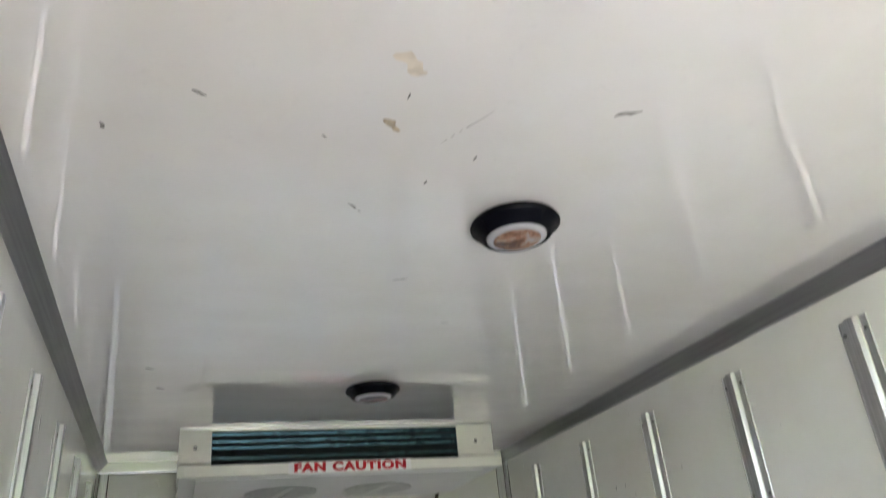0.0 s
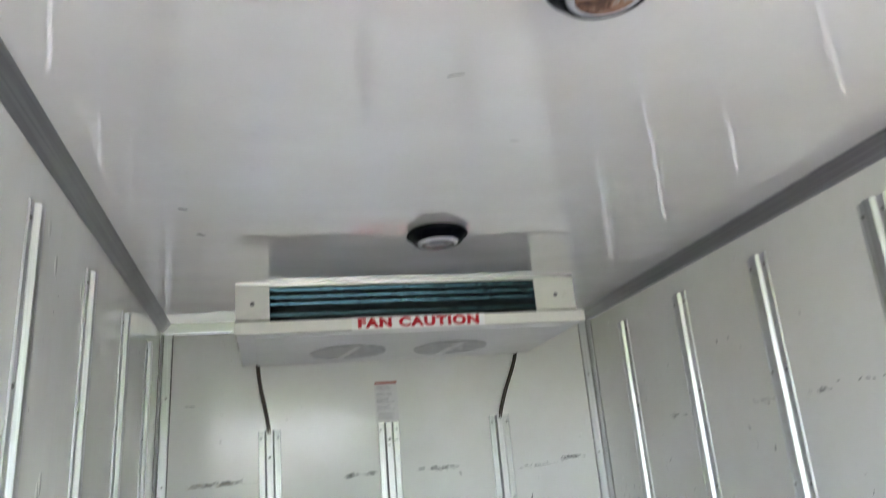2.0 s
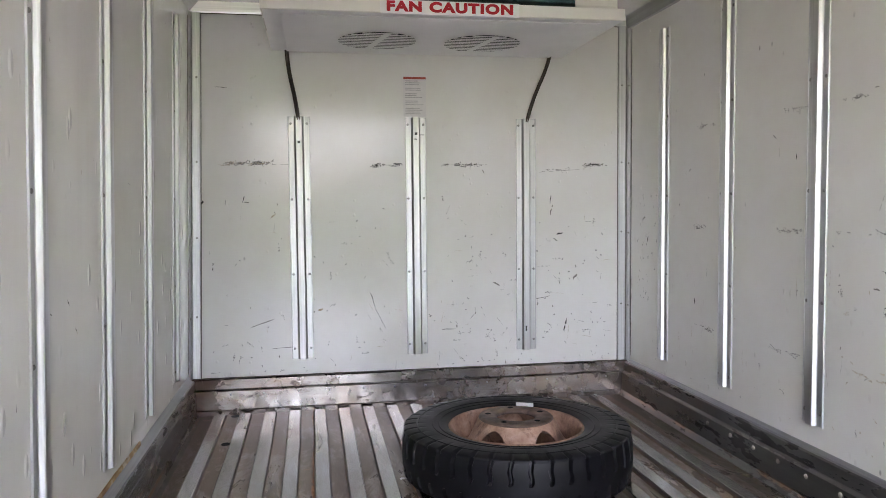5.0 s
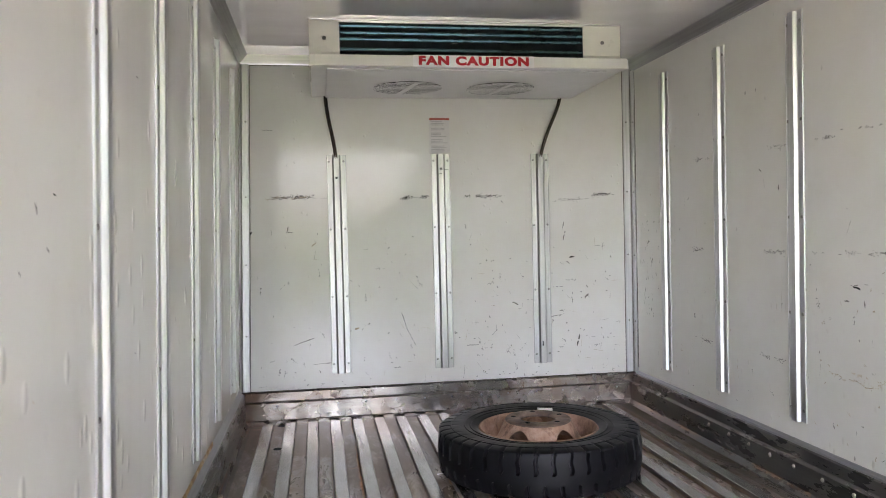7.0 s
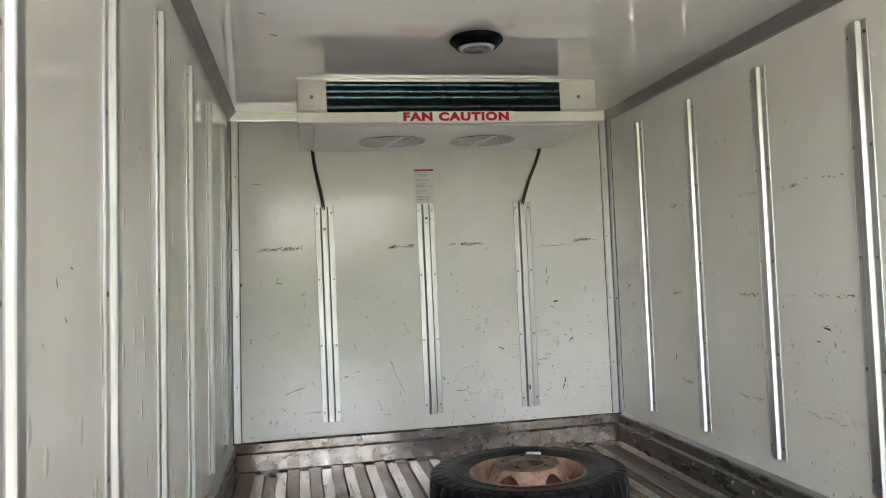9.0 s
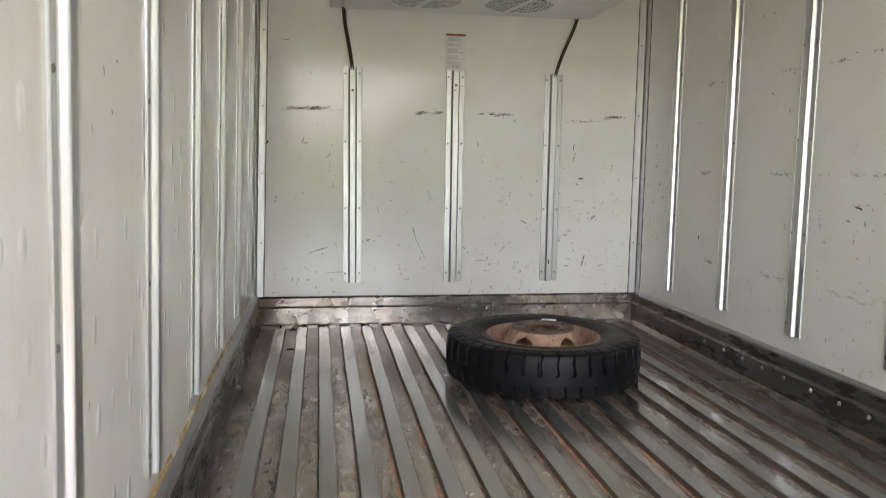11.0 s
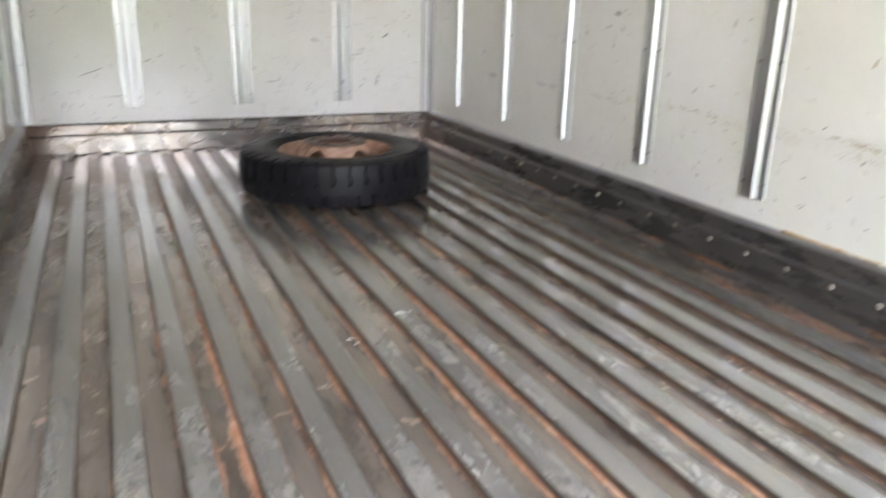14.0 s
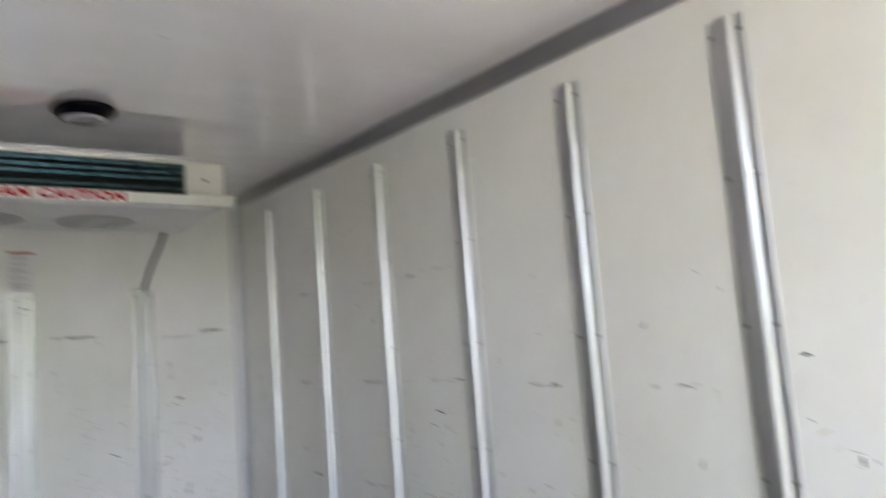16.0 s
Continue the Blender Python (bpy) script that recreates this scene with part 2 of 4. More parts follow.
def side_material():
    """Folded sides of the slats: shade and grime put into a dark colour, rust-brown towards their foot."""
    m = Mat("slat_side_steel", (0.08, 0.06, 0.045), 0.34, 0.45)
    col = m.ramp(m.noise(9, 7, 0.7, 0.3, (1, 0.35, 1)), (0.35, (0.07, 0.06, 0.05)), (0.55, (0.125, 0.105, 0.088)), (0.72, (0.20, 0.15, 0.11)))
    foot = m.ramp(m.math("ADD", m.math("MULTIPLY", m.axis("Z"), -30.0), m.math("MULTIPLY", m.noise(14, 6, 0.7, 0, (1, 0.4, 1)), 0.9)), (0.62, 0.0), (0.95, 1.0))
    m.colour(m.mix(m.math("MULTIPLY", foot, 0.7), col, (0.24, 0.125, 0.07)))
    return m.m


GROOVE_RUST = (0.45, 0.12, 0.35, 0.50, 0.95, 0.70, 0.45, 0.55, 0.80, 1.0, 0.45, 0.62, 0.30, 0.40, 0.25, 0.18, 0.30, 0.35)


def pan_material():
    """The pan between the slats: brown-grey steel, worn black in streaks, with broken orange rust along the foot of the slats."""
    m = Mat("floor_pan_steel", (0.3, 0.27, 0.23), 0.36, 0.5)
    col = m.ramp(m.noise(4.5, 6, 0.65, 0.4, (2.6, 0.30, 1)), (0.30, (0.215, 0.19, 0.155)), (0.52, (0.38, 0.335, 0.28)), (0.75, (0.54, 0.48, 0.41)))
    y, x = m.axis("Y"), m.axis("X")
    worn = m.ramp(m.noise(6, 9, 0.78, 1.0, (2.0, 0.5, 1)), (0.52, 0.0), (0.60, 1.0))
    col = m.mix(m.math("MULTIPLY", worn, 0.55), col, (0.075, 0.065, 0.057))
    deep = m.ramp(m.math("ADD", m.math("MULTIPLY", y, 0.18), m.math("MULTIPLY", m.noise(7, 8, 0.75, 0.6, (1.2, 0.45, 1)), 1.0)), (0.16, 0.0), (0.42, 1.0))
    col = m.mix(m.math("MULTIPLY", deep, 0.80), col, (0.125, 0.08, 0.05))
    left = m.ramp(m.math("ADD", m.math("MULTIPLY", x, -10.0), -8.25), (0.0, 0.0), (0.2, 1.0))
    dirt = m.math("MULTIPLY", left, m.ramp(m.noise(3.2, 6, 0.7, 0.5, (1, 0.4, 1)), (0.36, 0.0), (0.56, 1.0)))
    col = m.mix(m.math("MULTIPLY", dirt, 0.55), col, (0.07, 0.056, 0.046))
    groove = m.math("MULTIPLY", m.math("SUBTRACT", x, SLAT0 - PITCH + SLAT_W), 1 / PITCH)
    u = m.math("MULTIPLY", m.math("FRACT", groove), PITCH / (PITCH - SLAT_W))      # 0 to 1 across the pan
    share = m.n.new("ShaderNodeValToRGB")
    share.color_ramp.interpolation = "CONSTANT"
    for k, v in enumerate(GROOVE_RUST):
        el = share.color_ramp.elements[k] if k < 2 else share.color_ramp.elements.new(k / len(GROOVE_RUST))
        el.position, el.color = k / len(GROOVE_RUST), (v, v, v, 1)
    m.l.new(m.math("MULTIPLY", groove, 1 / len(GROOVE_RUST)), share.inputs["Fac"])
    amount = share.outputs["Color"]
    # broken rust, heaviest at the foot that faces the left wall
    side = m.ramp(u, (0.07, 0.30), (0.17, 0.10), (0.30, 0.02), (0.55, 0.04), (0.78, 0.32), (0.93, 0.46))
    fray = m.noise(15, 9, 0.74, 0.5, (1.3, 0.42, 1))
    along = m.noise(1.5, 3, 0.55, 0, (7.0, 0.9, 1))
    near = m.ramp(m.math("MULTIPLY", y, -0.25), (0.18, 0.0), (0.55, 0.22))
    heap = m.math("ADD", m.math("ADD", side, m.math("MULTIPLY", amount, 0.36)), m.math("ADD", m.math("SUBTRACT", m.math("MULTIPLY", fray, 1.15), 0.20), m.math("ADD", near, m.math("MULTIPLY", along, 0.35))))
    heap = m.math("MULTIPLY", heap, 0.5)
    halo = m.ramp(heap, (0.575, 0.0), (0.71, 0.75))
    col = m.mix(halo, col, (0.15, 0.088, 0.052))
    rust = m.ramp(heap, (0.645, 0.0), (0.725, 0.95))
    patch = m.math("MULTIPLY", m.ramp(m.noise(19, 7, 0.7), (0.61, 0.0), (0.66, 1.0)), m.ramp(m.noise(2.9, 2), (0.50, 0.0), (0.60, 1.0)))
    rust = m.math("MINIMUM", m.math("ADD", rust, m.math("MULTIPLY", patch, 0.6)), 1.0)
    tint = m.ramp(m.noise(46, 8, 0.8, 0, (1, 0.45, 1)), (0.34, (0.17, 0.080, 0.042)), (0.46, (0.40, 0.19, 0.10)), (0.56, (0.56, 0.33, 0.20)), (0.68, (0.66, 0.50, 0.38)))
    col = m.mix(rust, col, tint)
    # dark lines along the foot of the slats, the recess shade put into the colour
    joint = m.ramp(u, (0.03, 1.0), (0.11, 0.0), (0.90, 0.0), (0.95, 1.0))
    col = m.mix(m.math("MULTIPLY", joint, 0.6), col, (0.06, 0.05, 0.042))
    chip = m.math("MULTIPLY", m.ramp(m.voronoi(46), (0.05, 1.0), (0.08, 0.0)), m.ramp(m.noise(6.1, 2), (0.58, 0.0), (0.64, 1.0)))
    m.colour(m.mix(m.math("MULTIPLY", chip, 0.6), col, (0.70, 0.66, 0.58)))
    m.metal(m.math("MULTIPLY", m.math("SUBTRACT", 1.0, m.math("MAXIMUM", rust, m.math("MULTIPLY", deep, 0.6))), 0.65))
    m.rough(m.mix(m.math("MAXIMUM", rust, m.math("MULTIPLY", deep, 0.35)), m.ramp(m.noise(6, 6, 0.7, 0, (2, 0.4, 2)), (0.3, 0.08), (0.72, 0.26)), (0.80, 0.80, 0.80)))
    m.l.new(m.ramp(deep, (0.2, 0.5), (0.9, 0.2)), m.b.inputs["Specular IOR Level"])
    m.bump(m.noise(4, 3), 0.6, 0.003)
    m.bump(rust, 0.4, 0.0010)
    return m.m


M_SLAT, M_PAN, M_SIDE = slat_material(), pan_material(), side_material()


def kick_material():
    """Stainless plate with brown water stains and dark splashes near the floor."""
    m = Mat("stainless_kick_plate", (0.6, 0.57, 0.54), 0.3, 0.9)
    col = m.ramp(m.noise(3.0, 5, 0.6, 0, (0.6, 12, 14)), (0.3, (0.36, 0.335, 0.31)), (0.7, (0.55, 0.52, 0.49)))
    wash = m.ramp(m.noise(3.2, 7, 0.7, 0.6, (1, 1, 1.5)), (0.44, 0.0), (0.62, 1.0))
    col = m.mix(m.math("MULTIPLY", wash, 0.75), col, (0.29, 0.215, 0.165))
    dark = m.ramp(m.noise(11, 8, 0.78, 0.6, (1, 1, 1.6)), (0.54, 0.0), (0.66, 1.0))
    col = m.mix(m.math("MULTIPLY", dark, 0.72), col, (0.10, 0.065, 0.048))
    speck = m.math("MULTIPLY", m.ramp(m.noise(42, 6, 0.75), (0.58, 0.0), (0.64, 1.0)), m.ramp(m.noise(4.5, 4, 0.7), (0.46, 0.0), (0.58, 1.0)))
    col = m.mix(m.math("MULTIPLY", speck, 0.8), col, (0.16, 0.085, 0.05))
    ends = m.ramp(m.math("ADD", m.math("ABSOLUTE", m.axis("X")), m.math("MULTIPLY", m.noise(9, 5, 0.7), 0.16)), (0.88, 0.0), (0.95, 1.0))
    col = m.mix(m.math("MULTIPLY", ends, 0.85), col, (0.09, 0.045, 0.025))
    m.colour(col)
    m.rough(m.ramp(m.noise(6, 5, 0.7), (0.3, 0.16), (0.75, 0.38)))
    m.metal(m.math("SUBTRACT", 0.9, m.math("MULTIPLY", m.math("ADD", dark, ends), 0.4)))
    m.bump(m.noise(3.0, 2), 0.5, 0.002)
    return m.m


def kerb_material():
    """Nearly black, greasy steel with a faint brushed sheen and a few brown stains."""
    m = Mat("dark_steel_kerb", (0.06, 0.058, 0.056), 0.26, 0.55)
    col = m.ramp(m.noise(3.0, 6, 0.65, 0, (10, 0.6, 9)), (0.3, (0.085, 0.081, 0.077)), (0.7, (0.125, 0.12, 0.114)))
    stain = m.ramp(m.noise(4.2, 6, 0.7, 0.4, (1, 0.5, 1)), (0.56, 0.0), (0.68, 1.0))
    col = m.mix(m.math("MULTIPLY", stain, 0.25), col, (0.09, 0.068, 0.05))
    low = m.math("MULTIPLY", m.ramp(m.math("ABSOLUTE", m.math("SUBTRACT", m.axis("Z"), 0.004)), (0.003, 1.0), (0.008, 0.0)), m.ramp(m.noise(8, 6, 0.7, 0, (1, 0.4, 1)), (0.48, 0.0), (0.58, 1.0)))
    col = m.mix(m.math("MULTIPLY", low, 0.8), col, (0.30, 0.14, 0.06))
    far = m.math("MULTIPLY", m.ramp(m.math("ADD", m.math("MULTIPLY", m.axis("Y"), 0.5), m.math("MULTIPLY", m.noise(7, 6, 0.75, 0.4, (1, 0.5, 1)), 0.9)), (0.05, 0.0), (0.45, 1.0)), 0.75)
    m.colour(m.mix(far, col, (0.14, 0.092, 0.06)))
    m.rough(m.ramp(m.noise(5, 5, 0.7, 0, (3, 0.7, 3)), (0.3, 0.24), (0.75, 0.33)))
    m.bump(m.noise(2.6, 2, 0.5, 0, (1, 1, 3)), 0.35, 0.003)
    return m.m


M_KICK, M_KERB = kick_material(), kerb_material()
M_SCREW = plain("screw_steel", (0.26, 0.255, 0.25), 0.35, 1.0)
M_BOLT = plain("pale_bolt", (0.36, 0.33, 0.28), 0.45, 0.6)
M_CREAM = plain("cream_enamel", (0.82, 0.81, 0.74), 0.30, 0, 0.5, 0.04, 8)
M_PAN_WHITE = plain("white_plastic_tray", (0.80, 0.80, 0.79), 0.35, 0, 0.5, 0.04, 6)
# near-black that puts the shade inside openings and holes into the colour
M_DARK = plain("dark_interior_shade", (0.008, 0.010, 0.011), 0.7, 0, 0.04)
M_FIN = plain("coil_fin", (0.02, 0.035, 0.038), 0.45, 0.5)
M_TUBE = plain("coil_tube", (0.12, 0.25, 0.27), 0.28, 0.9)
M_BLACK = plain("black_rubber_trim", (0.0025, 0.003, 0.006), 0.22, 0, 0.10)
M_TYRE = plain("tyre_rubber", (0.0065, 0.0065, 0.008), 0.46, 0, 0.24, 0.35, 22, 0.35)
M_HOSE = plain("brown_hose", (0.045, 0.028, 0.02), 0.4, 0, 0.5, 0.3)
M_PAPER = plain("white_label", (0.74, 0.73, 0.72), 0.55, 0, 0.4, 0.03)
M_STICKER = plain("white_sticker", (0.90, 0.89, 0.87), 0.4, 0, 0.4, 0.03)
M_RED = plain("red_print", (0.50, 0.003, 0.014), 0.5, 0, 0.4, 0.15, 60)
M_REDBAND = plain("red_band", (0.40, 0.07, 0.04), 0.5, 0, 0.4, 0.1)
M_GREY = plain("grey_print", (0.48, 0.47, 0.47), 0.6, 0, 0.3, 0.2)
M_SCUFF = plain("black_scuff", (0.035, 0.034, 0.034), 0.6, 0, 0.3, 0.5, 120)
M_SMUDGE = plain("grey_smudge", (0.22, 0.21, 0.20), 0.5, 0, 0.4, 0.4, 90)
M_FAINT = plain("faint_stain", (0.66, 0.60, 0.51), 0.3, 0, 0.4, 0.15, 40)
M_BROWN = plain("brown_mark", (0.46, 0.385, 0.29), 0.6, 0, 0.3, 0.4, 90)


def caulk_material():
    m = Mat("yellowed_caulk", (0.5, 0.42, 0.3), 0.6)
    m.colour(m.ramp(m.noise(11, 6, 0.7), (0.35, (0.20, 0.09, 0.03)), (0.5, (0.45, 0.30, 0.13)), (0.62, (0.66, 0.62, 0.53))))
    m.bump(m.noise(60, 4), 0.5, 0.001)
    return m.m


M_CAULK = caulk_material()


def rim_material():
    m = Mat("rusty_painted_rim", (0.36, 0.20, 0.13), 0.7)
    a = m.ramp(m.noise(16, 7, 0.7), (0.3, (0.17, 0.088, 0.055)), (0.5, (0.37, 0.22, 0.15)), (0.72, (0.54, 0.39, 0.30)))
    dark = m.ramp(m.noise(13, 7, 0.75, 0.5, (1, 1, 0.45)), (0.53, 0.0), (0.64, 1.0))
    m.colour(m.mix(m.math("MULTIPLY", dark, 0.8), a, (0.09, 0.05, 0.035)))
    m.bump(m.noise(70, 4, 0.7), 0.4, 0.001)
    return m.m


M_RIM = rim_material()
M_HUB = plain("dirty_hub_face", (0.145, 0.10, 0.078), 0.6, 0.2, 0.4, 0.5, 30, 0.3)


M_LENS_RING = plain("milky_lens", (0.50, 0.50, 0.53), 0.12, 0.0, 0.6, 0.06, 40)
def lens_material():
    m = Mat("rusty_lens", (0.3, 0.17, 0.1), 0.12, 0.0, 0.6)
    a = m.ramp(m.noise(24, 4, 0.6, 0.5), (0.36, (0.05, 0.032, 0.026)), (0.47, (0.16, 0.08, 0.05)), (0.56, (0.36, 0.20, 0.13)), (0.66, (0.42, 0.38, 0.35)))
    m.colour(a)
    return m.m


M_LENS_RUST = lens_material()
M_LENS_CLEAR = plain("ribbed_lens", (0.17, 0.168, 0.175), 0.12, 0.3, 0.7, 0.7, 38, 0.4)


# ---------- mesh helpers ----------
def mesh_of(name, bm, material, smooth=False):
    bmesh.ops.recalc_face_normals(bm, faces=bm.faces)
    me = bpy.data.meshes.new(name)
    for f in bm.faces:
        f.smooth = smooth
    bm.to_mesh(me)
    bm.free()
    me.materials.append(material)
    return me


def thing(name, bm, material, label="", category="", group="", kind="", smooth=False):
    return tagged(new(name, mesh_of(name, bm, material, smooth)), label, category, group, kind)


def empty(name, label="", category="", group="", kind="", at=(0, 0, 0)):
    ob = tagged(new(name), label, category, group, kind)
    ob.location = at
    ob.empty_display_size = 0.05
    return ob


def part(name, bm, material, parent, label="", smooth=False, m=None):
    """One mesh object under a thing or a part, in the parent's own axes."""
    ob = new(name, bm if isinstance(bm, bpy.types.Mesh) else mesh_of(name, bm, material, smooth))
    ob.parent = parent
    if m is not None:
        ob.matrix_basis = m
    return tagged(ob, label)


def box(x0, x1, y0, y1, z0, z1, bevel=0.0, bm=None):
    own = bmesh.new()
    vs = [own.verts.new((x, y, z)) for x in (x0, x1) for y in (y0, y1) for z in (z0, z1)]
    for f in ((0, 1, 3, 2), (4, 6, 7, 5), (0, 4, 5, 1), (2, 3, 7, 6), (0, 2, 6, 4), (1, 5, 7, 3)):
        own.faces.new([vs[i] for i in f])
    if bevel:
        bmesh.ops.bevel(own, geom=own.edges[:], offset=bevel, segments=2, affect="EDGES", profile=0.5)
    if bm is None:
        return own
    tmp = bpy.data.meshes.new("tmp")
    own.to_mesh(tmp)
    own.free()
    bm.from_mesh(tmp)
    bpy.data.meshes.remove(tmp)
    return bm


def lean(bm):
    """Lets what is fixed to the left wall follow its slight lean."""
    for v in bm.verts:
        v.co.x += LEAN * v.co.z
    return bm


def prism(profile, a, b, along, bm=None, wobble=0.0, steps=1):
    """A closed profile of (u, v) run along an axis from a to b. u, v are the two other axes in order."""
    bm = bm or bmesh.new()
    rows = []
    for s in range(steps + 1):
        w = a + (b - a) * s / steps
        row = []
        for u, v in profile:
            d = wobble * (noise.noise(Vector((w * 3.1, u * 9, v * 9)))) if wobble else 0
            p = {"x": (w, u + d, v), "y": (u + d, w, v), "z": (u + d, v, w)}[along]
            row.append(bm.verts.new(p))
        rows.append(row)
    n = len(profile)
    for r0, r1 in zip(rows, rows[1:]):
        for i in range(n):
            bm.faces.new((r0[i], r0[(i + 1) % n], r1[(i + 1) % n], r1[i]))
    bm.faces.new(rows[0])
    bm.faces.new(rows[-1])
    return bm


def lathe(profile, seg, centre=(0, 0, 0), bm=None, close=False, start=0.0, sweep=2 * math.pi):
    """A profile of (radius, z) turned about z."""
    bm = bm or bmesh.new()
    full = abs(sweep - 2 * math.pi) < 1e-6
    rings = []
    for s in range(seg if full else seg + 1):
        a = start + sweep * s / seg
        rings.append([bm.verts.new((centre[0] + r * math.cos(a), centre[1] + r * math.sin(a), centre[2] + z)) for r, z in profile])
    k = len(profile)
    for s in range(seg):
        r0, r1 = rings[s], rings[(s + 1) % len(rings)]
        for i in range(k if close else k - 1):
            quad = [r0[i], r1[i], r1[(i + 1) % k], r0[(i + 1) % k]]
            bm.faces.new(quad)
    bmesh.ops.remove_doubles(bm, verts=bm.verts, dist=1e-5)
    return bm


def screw_mesh(r=0.0042, h=0.0022):
    """A low pan head with a recess, its axis along +z."""
    return mesh_of("screw", lathe([(r, 0), (r * 0.95, h * 0.55), (r * 0.6, h), (r * 0.3, h), (r * 0.22, h * 0.45), (0.00001, h * 0.45)], 10), M_SCREW, True)


SCREW = screw_mesh()
RIVET = mesh_of("rivet", lathe([(0.0045, 0), (0.0042, 0.0014), (0.0026, 0.0024), (0.00001, 0.0028)], 10), M_ALU, True)
BOLT = mesh_of("bolt", lathe([(0.0072, 0), (0.0070, 0.002), (0.005, 0.004), (0.00001, 0.0048)], 10), M_BOLT, True)
TO_MINUS_Y = Matrix.Rotation(radians(90), 4, "X")      # +z turned to -y
TO_MINUS_X = Matrix.Rotation(radians(-90), 4, "Y")     # +z turned to -x
TO_PLUS_X = Matrix.Rotation(radians(90), 4, "Y")


def at(x, y, z, turn=Matrix()):
    return Matrix.Translation((x, y, z)) @ turn


# ---------- the box ----------
T = 0.07
wall_left = thing("wall_left", lean(box(XL - T, XL, REAR, T, -0.12, TOP + T)), M_LEFT, "glossy white painted panel side wall with dents", "wall", kind="structure")
wall_right = thing("wall_right", box(XR, XR + T, REAR, T, -0.12, TOP + T), M_WALL, "white painted panel side wall with scuffs and brown rub marks", "wall", kind="structure")
wall_back = thing("wall_back", box(XL, XR, 0, T, -0.12, TOP + T), M_BACK, "white painted front bulkhead panel with scuffs and scratches", "wall", kind="structure")
ceiling = thing("ceiling", box(XL, XR, REAR, 0, TOP, TOP + T), M_CEIL, "glossy white ceiling panel with small scrapes", "ceiling", kind="structure")

# floor pan under the slats
floor = thing("floor", box(XL, XR, REAR, 0, -0.12, -SLAT_H + 0.0005), M_PAN, "rusty steel floor pan of the refrigerated box", "floor", kind="structure")

# cove trims where side walls meet the ceiling
cl = [(XL, 1.556), (XL + 0.002, 1.556), (XL + 0.006, 1.560), (XL + 0.030, TOP - 0.006), (XL + 0.034, TOP - 0.002), (XL + 0.034, TOP), (XL, TOP)]
thing("trim_ceiling_left", lean(prism(cl, REAR, 0, "y")), M_ALU_DULL, "dull grey aluminium cove trim along the ceiling", "trim", kind="structure")
cr = [(XR, 1.538), (XR - 0.002, 1.538), (XR - 0.006, 1.542), (XR - 0.009, TOP - 0.004), (XR - 0.012, TOP - 0.002), (XR - 0.012, TOP), (XR, TOP)]
thing("trim_ceiling_right", prism(cr, REAR, 0, "y"), M_ALU_DULL, "dull grey aluminium cove trim along the ceiling", "trim", kind="structure")
thing("trim_ceiling_back", prism([(0, 1.551), (-0.004, 1.551), (-0.006, 1.557), (-0.006, TOP), (0, TOP)], XL + 0.03, XR - 0.012, "x"), M_ALU_X, "pale aluminium strip along the top of the bulkhead", "trim", kind="structure")

# corner angles of the bulkhead
for name, x0, s, screw_x in (("trim_corner_left", XL, 1, 0), ("trim_corner_right", XR, -1, 0)):
    leg = 0.042
    prof = [(x0, 0), (x0, -leg), (x0 + s * 0.003, -leg), (x0 + s * 0.005, -leg + 0.003), (x0 + s * 0.005, -0.012), (x0 + s * 0.012, -0.005),
            (x0 + s * (leg - 0.003), -0.005), (x0 + s * leg, -0.003), (x0 + s * leg, 0)]
    run = prism(prof, KERB, 1.553, "z")
    corner = thing(name, lean(run) if s > 0 else run, M_ALU, "aluminium corner angle with screws", "trim", kind="structure")
    for z in (0.375, 0.685, 0.98, 1.305):
        x1 = x0 + (LEAN * z if s > 0 else 0)
        part("screw", SCREW, None, corner, m=at(x1 + s * 0.027, -0.005, z, TO_MINUS_Y))
        part("screw", SCREW, None, corner, m=at(x1 + s * 0.005, -0.027, z - 0.004, TO_PLUS_X if s > 0 else TO_MINUS_X))

# dark joints beside the corner angles and under the ceiling strip
M_SEAM = plain("dark_joint_and_crease", (0.09, 0.075, 0.06), 0.7, 0, 0.3, 0.5, 60)
for name, x0, s in (("trim_seam_left", XL, 1), ("trim_seam_right", XR, -1)):
    a, b = sorted((x0 + s * 0.0422, x0 + s * 0.0445))
    thing(name, lean(box(a, b, -0.0012, 0.0, KERB, 1.551)) if s > 0 else box(a, b, -0.0012, 0.0, KERB, 1.551), M_SEAM, "dark joint beside the corner angle", "joint", kind="structure")
    a, b = sorted((x0 + s * 0.0002, x0 + s * 0.0014))
    thing(name.replace("seam", "joint"), lean(box(a, b, -0.0450, -0.0422, KERB + 0.03, 1.53)) if s > 0 else box(a, b, -0.0450, -0.0422, KERB + 0.03, 1.53), M_SEAM, "dark joint beside the corner angle", "joint", kind="structure")
# thin dark strips laid in the angles' folds, drawing the shade of the crease
for name, x0, s in (("trim_crease_left", XL, 1), ("trim_crease_right", XR, -1)):
    a, b = sorted((x0 + s * 0.0075, x0 + s * 0.0092))
    thing(name, lean(box(a, b, -0.0092, -0.0075, KERB + 0.002, 1.55)) if s > 0 else box(a, b, -0.0092, -0.0075, KERB + 0.002, 1.55), M_SEAM, "dark strip for the shade in the corner angle's fold", "joint", kind="structure")
thing("trim_seam_top", box(XL + 0.045, XR - 0.045, -0.0012, 0.0, 1.5475, 1.5508), M_SEAM, "dark joint under the ceiling strip", "joint", kind="structure")
thing("trim_seam_kick", box(XL + 0.004, XR - 0.004, -0.0125, 0.0, KERB + 0.0002, KERB + 0.0030), M_SEAM, "dark joint above the kick plate", "joint", kind="structure")

